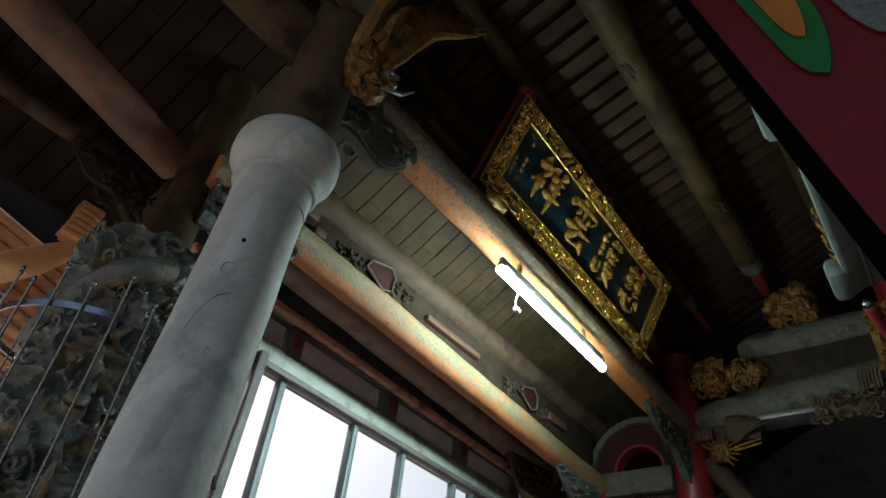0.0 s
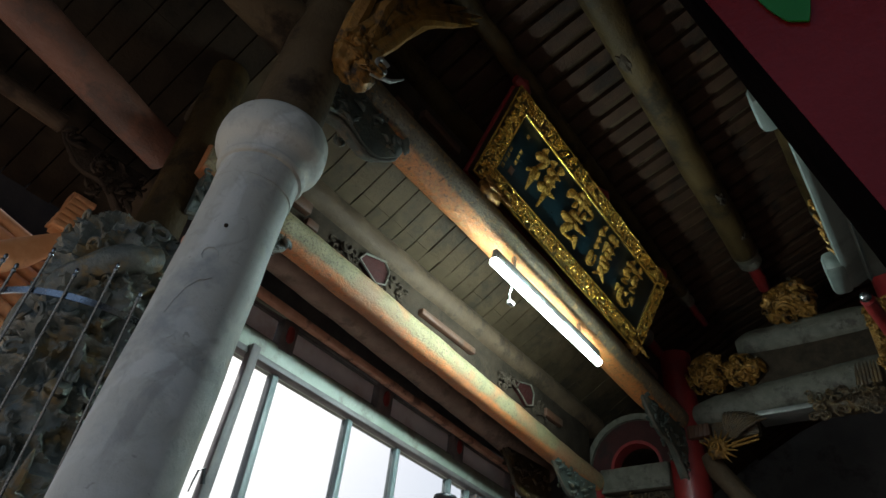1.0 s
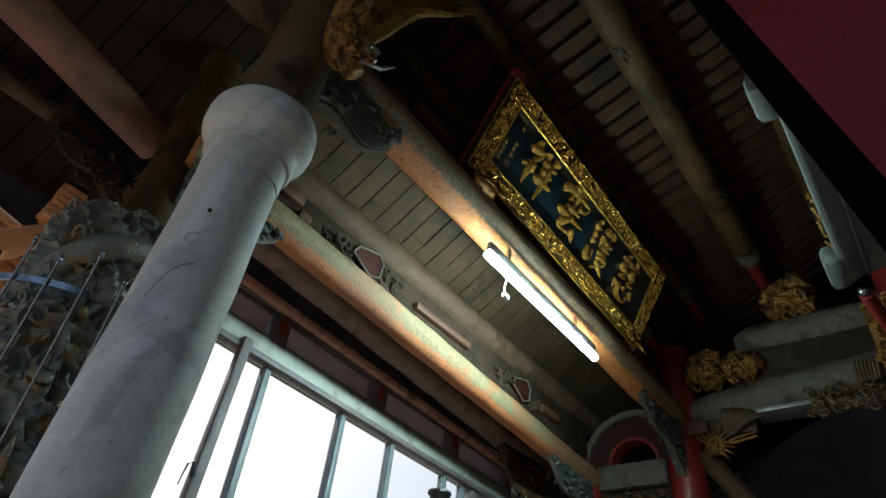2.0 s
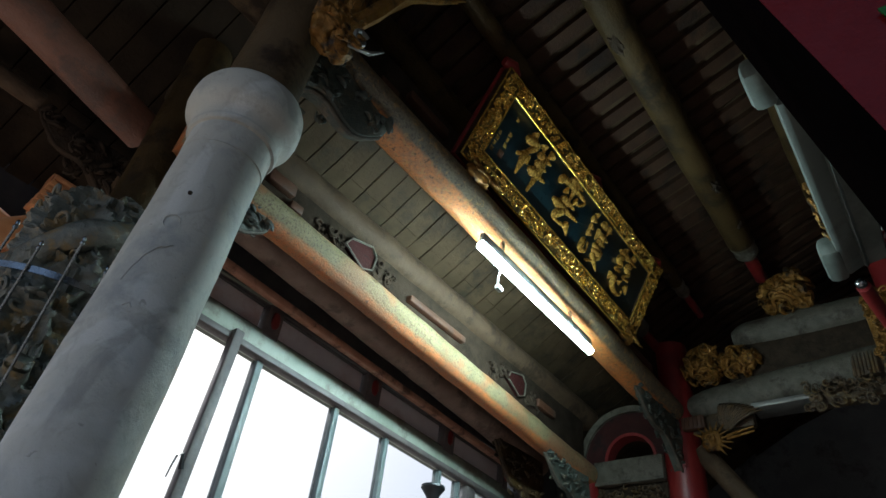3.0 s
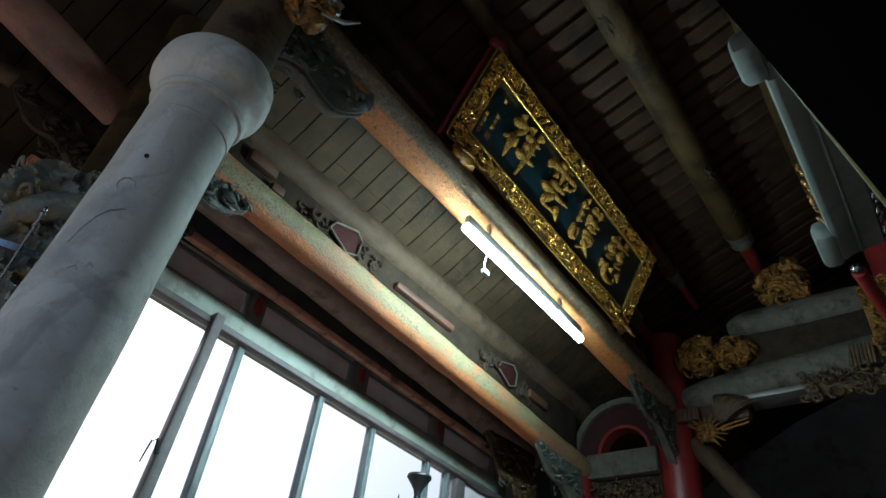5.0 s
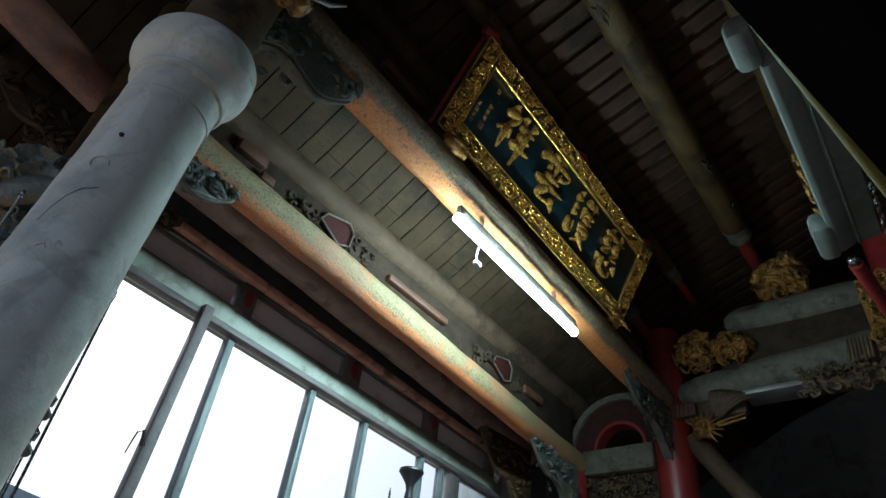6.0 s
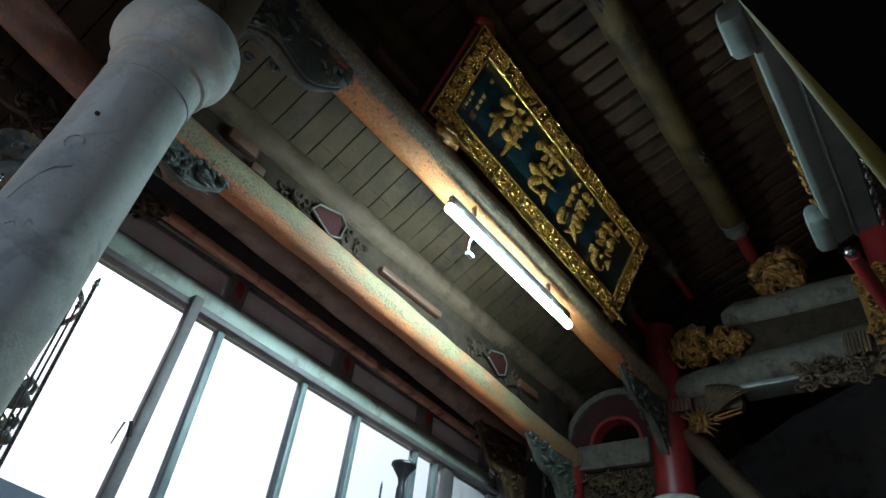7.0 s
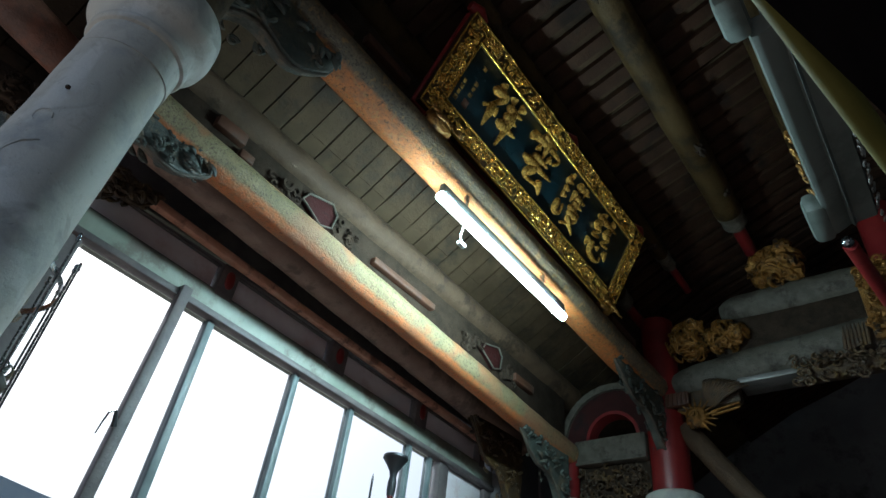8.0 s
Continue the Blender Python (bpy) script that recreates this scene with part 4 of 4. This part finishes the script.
part("under_rail", bm, SILVER, t1, "pale painted rail")
tie(-0.2, 0.82, 4.05, 0.115, TIE, "shorter rounded upper tie beam with worn pale paint")
bm = bmesh.new()
box(bm, (XT - 0.05, -0.3, 3.68), (XT + 0.05, 0.9, 3.97), 0.01)
thing("infill_board", bm, CHAR_SHADE, (XT, 0.3, 3.72), "dark board between the two tie beams", "board")


def lion(c, size, label, seed):
    """A carved, gilded beast ornament kept as one plain mesh of lumps and scrolls."""
    b = bmesh.new()
    rnd_ = random.Random(seed)
    c = Vector(c)
    blob(b, c, [0.72 * q for q in size], 0.5, 9, 4)
    for _ in range(9):
        d = Vector((rnd_.uniform(-0.9, 0.0), rnd_.uniform(-0.8, 0.8), rnd_.uniform(-0.7, 0.8)))
        k = rnd_.uniform(0.25, 0.42)
        blob(b, c + Vector((d[i] * size[i] for i in range(3))), (size[1] * k, size[1] * k, size[1] * k), 0.5, 17, 3)
    for _ in range(70):
        a, e = rnd_.uniform(0, 6.28), rnd_.uniform(-1, 1)
        d = Vector((-abs(math.cos(a)) * math.sqrt(1 - e * e), math.sin(a) * math.sqrt(1 - e * e), e))
        p = c + Vector((d[i] * size[i] * rnd_.uniform(0.85, 1.15) for i in range(3)))
        t = d.orthogonal().normalized()
        s_ = rnd_.uniform(0.022, 0.06) * size[1] / 0.13
        q = curl(p, s_, rnd_.uniform(0, 6), rnd_.choice((-1, 1)) * rnd_.uniform(0.4, 1.0), t, d.cross(t), 10)
        sweep(b, [v + d * 0.02 * math.sin(i * 0.35) for i, v in enumerate(q)], [s_ * 0.24 * (1.1 - 0.07 * i) for i in range(10)], 6)
    return thing("ornament", b, OLDGOLD, (c.x, c.y, c.z - size[2]), label, "ornament", "gilded carvings")


lion((XT - 0.08, 1.07, 3.83), (0.11, 0.13, 0.14), "gilded carved beast ornament sitting on the tie beam", 3)
lion((XT - 0.08, 0.81, 3.81), (0.08, 0.13, 0.1), "gilded carved scroll ornament beside the beast on the tie beam", 7)
lion((XT - 0.08, 0.36, 4.28), (0.1, 0.17, 0.14), "gilded carved ornament on the upper tie beam", 5)


def sun_bracket(x, y, z):
    c = root("sunburst_bracket", (x, y, z), "brown carved bracket with a gilded spiked boss beneath the tie beam", "bracket", "carved brackets")
    b = bmesh.new()
    box(b, (x - 0.03, y - 0.3, z + 0.08), (x + 0.05, y + 0.14, z + 0.22), 0.02)
    part("bracket_block", b, BROWN_CARVE, c)
    for i in range(11):
        f = i / 10
        y0, z0 = y - 0.07 - 0.05 * f, z + 0.1 - 0.04 * f
        y1, z1 = y - 0.1 - 0.27 * f, z + 0.27 - 0.1 * f * f
        b = bmesh.new()
        sweep(b, [(x - 0.05, y0, z0), (x - 0.09, 0.6 * y0 + 0.4 * y1, 0.5 * (z0 + z1)), (x - 0.095, 0.25 * y0 + 0.75 * y1, 0.2 * z0 + 0.8 * z1), (x - 0.06, y1, z1)], [0.007, 0.011, 0.012, 0.005], 8)
        part("feather", b, BROWN_CARVE, c)
    b = bmesh.new()
    blob(b, (x - 0.06, y, z), (0.05, 0.075, 0.075), 0.3, 12, 4)
    sweep(b, curl((x - 0.115, y, z), 0.035, 0, 1.3, (0, 1, 0), (0, 0, 1), 12), [0.009] * 12, 6)
    boss = part("spiked_boss", b, OLDGOLD, c, "gilded spiked boss")
    for k in range(11):
        a = 0.5 + k * 0.36
        d = Vector((0, math.cos(a), math.sin(a)))
        p = Vector((x - 0.07, y, z)) + d * 0.06
        b = bmesh.new()
        sweep(b, [p, p + d * 0.035, p + d * 0.085], [0.011, 0.008, 0.003], 6)
        part("spike", b, OLDGOLD, boss)
    b = bmesh.new()
    box(b, (x - 0.09, y + 0.03, z + 0.1), (x - 0.03, y + 0.2, z + 0.2), 0.012)
    for i in range(5):
        sweep(b, [(x - 0.095, y + 0.05 + i * 0.032, z + 0.105), (x - 0.095, y + 0.05 + i * 0.03, z + 0.195)], [0.006, 0.006], 6)
    part("fan_leaf", b, BLOCK, c, "orange fan-shaped leaf")
    b = bmesh.new()
    sweep(b, [(x - 0.06, y - 0.1, z + 0.0), (x - 0.06, y - 0.29, z + 0.03)], [0.012, 0.008], 8)
    part("gold_bar", b, OLDGOLD, c)
    b = bmesh.new()
    sweep(b, [(x - 0.06, y - 0.1, z + 0.025), (x - 0.06, y - 0.29, z + 0.06)], [0.01, 0.007], 8)
    part("gold_bar", b, OLDGOLD, c)
    return c


sun_bracket(XT - 0.06, 1.08, 3.22)
bm = bmesh.new()
sweep(bm, [(XT, 1.2, 3.2), (XT - 0.02, 1.1, 3.05), (XT - 0.03, 1.0, 2.9), (XT - 0.04, 0.86, 2.7), (XT - 0.04, 0.7, 2.5)], [0.075, 0.072, 0.07, 0.068, 0.06], 24, 1.0, None, 0.004, 6)
thing("curved_brace", bm, BROWN, (XT, 1.2, 3.0), "smooth brown curved wooden brace below the bracket", "brace")
bk = root("carved_bracket", (XT - 0.05, 0.15, 3.4), "brown carved bracket of leaves under the tie beam", "bracket", "carved brackets")
bm = bmesh.new()
box(bm, (XT - 0.1, -0.1, 3.36), (XT + 0.0, 0.4, 3.47), 0.02)
relief(bm, random.Random(31), (XT - 0.11, 0.16, 3.42), (0.27, 0.1), (0, 1, 0), (0, 0, 1), (-1, 0, 0), 90, 0.03, 0.03)
part("leaf_carving", bm, BROWN_CARVE, bk)
for i in range(7):
    yy = -0.04 + i * 0.022
    bm = bmesh.new()
    sweep(bm, [(XT - 0.14, yy, 3.5), (XT - 0.16, yy - 0.01, 3.58), (XT - 0.15, yy - 0.02, 3.66)], [0.012, 0.012, 0.004], 7)
    part("feather", bm, BROWN_CARVE, bk)
oc = root("gilt_carving", (XT - 0.2, -0.12, 3.6), "gilded openwork carving hung on the red post", "carving", "gilded carvings")
bm = bmesh.new()
box(bm, (XT - 0.2, -0.3, 3.5), (XT - 0.16, -0.08, 4.05), 0.01)
relief(bm, random.Random(37), (XT - 0.21, -0.19, 3.78), (0.11, 0.28), (0, 1, 0), (0, 0, 1), (-1, 0, 0), 110, 0.03, 0.025)
part("openwork", bm, OLDGOLD, oc)

# short tie, arch and carved panel between the red posts
st = root("short_tie", (XT - 0.02, 1.75, 3.1), "pale weathered short tie beam with a carved panel below", "beam", "tie beams")
bm = bmesh.new()
box(bm, (XT - 0.1, 1.47, 3.03), (XT + 0.06, 2.03, 3.2), 0.015)
part("rail", bm, TIE, st)
bm = bmesh.new()
box(bm, (XT - 0.115, 1.47, 3.005), (XT + 0.05, 2.03, 3.03), 0.006)
part("moulding", bm, TIE, st)
bm = bmesh.new()
box(bm, (XT - 0.04, 1.47, 2.72), (XT + 0.02, 2.03, 3.005), 0.006)
part("panel_back", bm, CHAR_SHADE, st)
bm = bmesh.new()
relief(bm, random.Random(41), (XT - 0.045, 1.75, 2.87), (0.26, 0.12), (0, 1, 0), (0, 0, 1), (-1, 0, 0), 130, 0.026, 0.03)
part("carved_panel", bm, BROWN_CARVE, st, "brown and gold openwork carving")
ar = root("arched_strut", (XT, 1.72, 3.2), "dark red humped strut with a pale upper edge", "strut")


def arc_band(b, y0, y1, z0, rise, r_in, r_out, x0, x1, n=18):
    """Half-ring board standing across the bay."""
    rings = []
    for i in range(n + 1):
        a_ = math.pi * i / n
        cy, ry = (y0 + y1) / 2, (y1 - y0) / 2
        ring = [b.verts.new((xx, cy - math.cos(a_) * ry * k, z0 + math.sin(a_) * rise * k)) for xx, k in ((x0, r_in), (x0, r_out), (x1, r_out), (x1, r_in))]
        rings.append(ring)
    for r0_, r1_ in zip(rings, rings[1:]):
        for k in range(4):
            b.faces.new((r0_[k], r0_[(k + 1) % 4], r1_[(k + 1) % 4], r1_[k]))
    b.faces.new(rings[0])
    b.faces.new(rings[-1][::-1])
    bmesh.ops.recalc_face_normals(b, faces=b.faces)


bm = bmesh.new()
arc_band(bm, 1.3, 2.15, 3.19, 0.43, 0.5, 0.9, XT - 0.06, XT + 0.04)
part("hump", bm, DULLRED, ar, "dull dark red board")
bm = bmesh.new()
arc_band(bm, 1.3, 2.15, 3.19, 0.43, 0.9, 1.02, XT - 0.09, XT + 0.07)
part("upper_edge", bm, TIE, ar, "pale worn upper edge")
bm = bmesh.new()
arc_band(bm, 1.3, 2.15, 3.19, 0.43, 0.44, 0.5, XT - 0.08, XT + 0.04)
part("inner_edge", bm, RED, ar, "red inner edge")

# ---- gilded beast on the near column ----
ob = bmesh.new()
blob(ob, (0.68, 1.1, 3.27), (0.07, 0.06, 0.11), 0.35, 7, 4)
blob(ob, (0.72, 1.08, 3.2), (0.06, 0.05, 0.05), 0.3, 9, 3)
rnd = random.Random(55)
wing = root("winged_ornament", (0.66, 1.12, 3.15), "gilded carved winged ornament at the head of the stone column", "ornament", "gilded carvings")
for i in range(13):
    s = i / 12
    p0 = Vector((0.66 + rnd.uniform(-0.04, 0.08), 1.09 + rnd.uniform(-0.03, 0.03), 3.3))
    p2 = Vector((0.66 + 0.62 * s, 0.97 + rnd.uniform(-0.03, 0.03), 3.62 + 0.55 * s + rnd.uniform(-0.12, 0.12)))
    p1 = p0.lerp(p2, 0.5) + Vector((-0.03, -0.03, 0.05))
    fb = bmesh.new()
    sweep(fb, [p0, p0.lerp(p1, 0.5), p1, p1.lerp(p2, 0.6), p2], [0.028, 0.04, 0.034, 0.022, 0.004], 8)
    part("feather", fb, OLDGOLD, wing)
relief(ob, rnd, (0.7, 1.05, 3.28), (0.08, 0.12), (1, 0, 0), (0, 0.2, 1), (0, -1, 0), 34, 0.03, 0.03)
part("carved_body", ob, OLDGOLD, wing)
bm = bmesh.new()
sweep(bm, curl((0.76, 1.01, 3.24), 0.045, 1.0, 0.9, (1, 0, 0), (0, 0, 1), 14), [0.008] * 14, 8)
sweep(bm, [(0.72, 1.02, 3.17), (0.8, 1.0, 3.2), (0.86, 1.0, 3.28)], [0.006, 0.009, 0.003], 8)
part("silver_scroll", bm, SILVER, wing, "small silver painted scroll")
bm = bmesh.new()
log(bm, (0.569, 1.2, 3.75), (0.569, -2.5, 3.95), 0.12, 28, 16, 0.006)
thing("cross_beam", bm, POST, (BAY[0], Y1 - 1, 3.75), "dark brown cross beam running from the stone column into the hall", "beam", "tie beams")

# ---- side eave in the neighbouring bay ----
ev = root("side_eave", (-0.3, 3.05, 2.3), "terracotta round-tiled side eave lit by daylight", "eave")
for i in range(11):
    bm = bmesh.new()
    zz = 2.36 + 0.078 * i
    sweep(bm, [(-1.6, 3.02 + 0.014 * i, zz + 0.5), (0.95, 3.02 + 0.014 * i, zz - 0.1)], [0.036, 0.036], 14)
    part("round_tile", bm, TERRA, ev)
bm = bmesh.new()
v = [bm.verts.new(p) for p in ((-1.6, 3.06, 2.8), (0.95, 3.06, 2.2), (0.95, 3.21, 3.12), (-1.6, 3.21, 3.72))]
bm.faces.new(v)
bmesh.ops.solidify(bm, geom=bm.faces[:], thickness=0.03)
part("deck", bm, RAFTER, ev)
eb = root("eave_bracket", (0.55, 3.0, 2.9), "pale orange notched wooden bracket board under the eave", "bracket")
bm = bmesh.new()
sweep(bm, [(0.3, 2.96, 2.78), (0.47, 2.96, 2.96), (0.58, 2.96, 3.1), (0.64, 2.96, 3.2)], [0.07, 0.075, 0.05, 0.012], 12, 0.35, (0, 1, 0))
part("board", bm, TERRA, eb, "pale curved timber")
for i in range(6):
    bm = bmesh.new()
    box(bm, (0.51 + 0.006 * i, 2.93, 3.17 + 0.038 * i), (0.62 + 0.006 * i, 3.01, 3.2 + 0.038 * i), 0.004)
    part("notch_slat", bm, TERRA, eb)
bm = bmesh.new()
box(bm, (0.53, 2.95, 3.16), (0.62, 3.02, 3.4), 0.004)
part("slat_core", bm, TERRA, eb)

# ---- torch-topped pole ----
tc = root("ceremonial_pole", (2.87, 2.2, 0), "red pole with a flared black metal cup on top", "pole")
bm = bmesh.new()
lathe(bm, [(0.09, 0.0), (0.09, 0.03), (0.03, 0.05), (0.016, 0.08), (0.016, 2.33)], (2.87, 2.2), 20)
part("shaft", bm, RED, tc)
bm = bmesh.new()
lathe(bm, [(0.02, 2.27), (0.024, 2.3), (0.024, 2.34), (0.018, 2.37), (0.024, 2.4), (0.042, 2.43), (0.06, 2.455), (0.07, 2.468), (0.068, 2.482), (0.04, 2.49), (0.005, 2.494)], (2.87, 2.2), 20)
part("cup", bm, BLACKMETAL, tc)
bm = bmesh.new()
lathe(bm, [(0.006, 0.0), (0.006, 2.31), (0.001, 2.34)], (2.72, 2.2), 8)
thing("thin_rod", bm, BLACKMETAL, (2.72, 2.2, 0), "thin dark upright rod beside the red pole", "rod")

# ---- unlit white fixture, yellow pole and red board ----
wf = root("white_housing", (2.75, -0.1, 3.5), "pale grey-white enamelled trough fixture with rounded end blocks", "fixture")
bm = bmesh.new()
prof = ((-0.07, 3.61), (-0.08, 3.545), (-0.105, 3.54), (-0.175, 3.575), (-0.187, 3.555), (-0.2, 3.575), (-0.29, 3.585), (-0.3, 3.61), (-0.3, 3.66), (-0.07, 3.66))
r0 = [bm.verts.new((2.08, py, pz)) for py, pz in prof]
r1 = [bm.verts.new((3.45, py, pz)) for py, pz in prof]
for k in range(len(prof)):
    bm.faces.new((r0[k], r0[(k + 1) % len(prof)], r1[(k + 1) % len(prof)], r1[k]))
bm.faces.new(r0[::-1])
bm.faces.new(r1)
bmesh.ops.recalc_face_normals(bm, faces=bm.faces)
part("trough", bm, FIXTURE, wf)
for x0, x1 in ((1.86, 2.08), (3.2, 3.5)):
    bm = bmesh.new()
    box(bm, (x0, -0.1, 3.53), (x1, 0.005, 3.66), 0.035)
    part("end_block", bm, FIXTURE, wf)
rnd = random.Random(61)
for i in range(26):
    u = i / 25
    bm = bmesh.new()
    p = Vector((2.66 + 0.86 * u, -0.306 - 0.012 * rnd.random(), 3.6 + rnd.uniform(-0.02, 0.02)))
    sweep(bm, curl(p, rnd.uniform(0.016, 0.03), rnd.uniform(0, 6.28), rnd.choice((-1, 1)) * rnd.uniform(0.6, 1.1), (1, 0, 0), (0, -0.4, 0.9), 9), [0.005] * 9, 6)
    part("fringe_scroll", bm, SILVER, wf, "silver openwork scroll along the edge")
for i in range(12):
    bm = bmesh.new()
    p = Vector((2.75 + 0.045 * i, -0.062 + rnd.uniform(-0.006, 0.006), 3.63 + rnd.uniform(-0.02, 0.03)))
    sweep(bm, curl(p, rnd.uniform(0.018, 0.03), rnd.uniform(0, 6.28), rnd.choice((-1, 1)) * rnd.uniform(0.5, 1.0), (1, 0, 0), (0, 0.4, 0.9), 9), [0.008] * 9, 6)
    part("side_scroll", bm, OLDGOLD, wf, "gilded scroll on the housing's side")
bm = bmesh.new()
for xx in (2.1, 3.3):
    sweep(bm, [(xx, -0.14, 3.65), (xx, -0.14, 4.66)], [0.006, 0.006], 8)
part("hanger", bm, BLACKMETAL, wf)
rp = root("red_rod", (3.7, -0.16, 3.4), "red lacquered rod with a silver knob", "rod")
bm = bmesh.new()
sweep(bm, [(3.42, -0.135, 3.43), (4.6, -0.28, 3.45)], [0.035, 0.04], 20)
part("shaft", bm, RED, rp)
bm = bmesh.new()
blob(bm, (3.39, -0.13, 3.43), (0.03, 0.03, 0.03), 0.03)
part("knob", bm, STEEL, rp)
bm = bmesh.new()
sweep(bm, [(1.0, -0.132, 2.5), (1.3, -0.192, 2.5), (1.9, -0.312, 2.5), (2.8, -0.492, 2.5)], [0.03] * 4, 16)
thing("yellow_pole", bm, BAMBOO, (1.5, -0.2, 2.5), "yellow painted pole slung beneath the hall roof", "pole")

board = root("box_sign", (0.45, -0.6, 0.0), "tall leaning glossy red box sign with green and orange painted clouds", "sign")


def near_edge(z):
    k = max(z, 1.25)
    return Vector((0.4219 - 0.0671 * (k - 0.137), -0.4963 + 0.2193 * (k - 0.137), z))


def far_edge(z):
    k = max(z, 1.25)
    return Vector((0.4553 + 0.2366 * (k + 0.035), -0.4927 + 0.1473 * (k + 0.035), z))


def slab(b, quad, t):
    quad = [Vector(q) for q in quad]
    n = (quad[1] - quad[0]).cross(quad[3] - quad[0]).normalized() * t
    lo = [b.verts.new(q) for q in quad]
    hi = [b.verts.new(q + n) for q in quad]
    b.faces.new(lo)
    b.faces.new(hi[::-1])
    for i in range(4):
        b.faces.new((lo[i], hi[i], hi[(i + 1) % 4], lo[(i + 1) % 4]))
    bmesh.ops.recalc_face_normals(b, faces=b.faces)


ZB, ZT, BACK = 0.0, 2.9, Vector((0.05, -0.42, 0))
ZM = 1.25


def panel_pair(name, p, q, t, m, label=""):
    """One side of the box: upright below, leaning above."""
    b = bmesh.new()
    slab(b, (p(ZB), q(ZB), q(ZM), p(ZM)), t)
    slab(b, (p(ZM), q(ZM), q(ZT), p(ZT)), t)
    part(name, b, m, board, label)


def near_back(z):
    return near_edge(z) + BACK


def far_back(z):
    return far_edge(z) + BACK


panel_pair("painted_face", near_edge, near_back, 0.008, BANNER, "glossy dark red painted face")
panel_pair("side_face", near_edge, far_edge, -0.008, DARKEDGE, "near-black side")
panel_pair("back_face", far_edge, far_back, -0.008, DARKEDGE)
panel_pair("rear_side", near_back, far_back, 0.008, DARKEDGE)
bm = bmesh.new()
sweep(bm, [near_edge(ZB), near_edge(ZM), near_edge(ZT)], [0.008] * 3, 8)
part("corner_bead", bm, DARKEDGE, board)


def tongue(d, z0, width, height, m, lift, name, label):
    """A painted cloud lobe on the red face: one straight edge, one swelling edge, a rounded lower end."""
    b = bmesh.new()
    steps = 26
    swell = [(d + 0.16 * width + 0.84 * width * max(0.0, math.sin(math.pi * min(1.0, 0.04 + 0.86 * i / steps))) ** 0.75, z0 + height * i / steps) for i in range(steps + 1)]
    straight = [(d + 0.16 * width * (1 - min(1.0, i / 5)) ** 2, z0 + height * i / steps) for i in range(steps, 0, -1)]
    pts = [near_edge(z) + BACK * (q / 0.42) for q, z in swell + straight]
    f = b.faces.new([b.verts.new(p + Vector((-lift, 0, 0))) for p in pts])
    r = bmesh.ops.extrude_face_region(b, geom=[f])
    bmesh.ops.translate(b, verts=[v for v in r["geom"] if isinstance(v, bmesh.types.BMVert)], vec=(-0.002, 0, 0))
    bmesh.ops.recalc_face_normals(b, faces=b.faces)
    part(name, b, m, board, label)


for d, z0, w, h, g, o in ((0.037, 1.877, 0.055, 0.26, GREEN, ORANGE), (0.105, 1.9, 0.06, 0.3, BRACKET, BAMBOO), (0.045, 1.5, 0.05, 0.2, GREEN, ORANGE)):
    tongue(d, z0, w, h, g, 0.010, "cloud_border", "painted green cloud border")
    tongue(d + 0.25 * w, z0 + 0.058, 0.6 * w, h - 0.07, o, 0.013, "cloud_heart", "painted orange cloud heart")
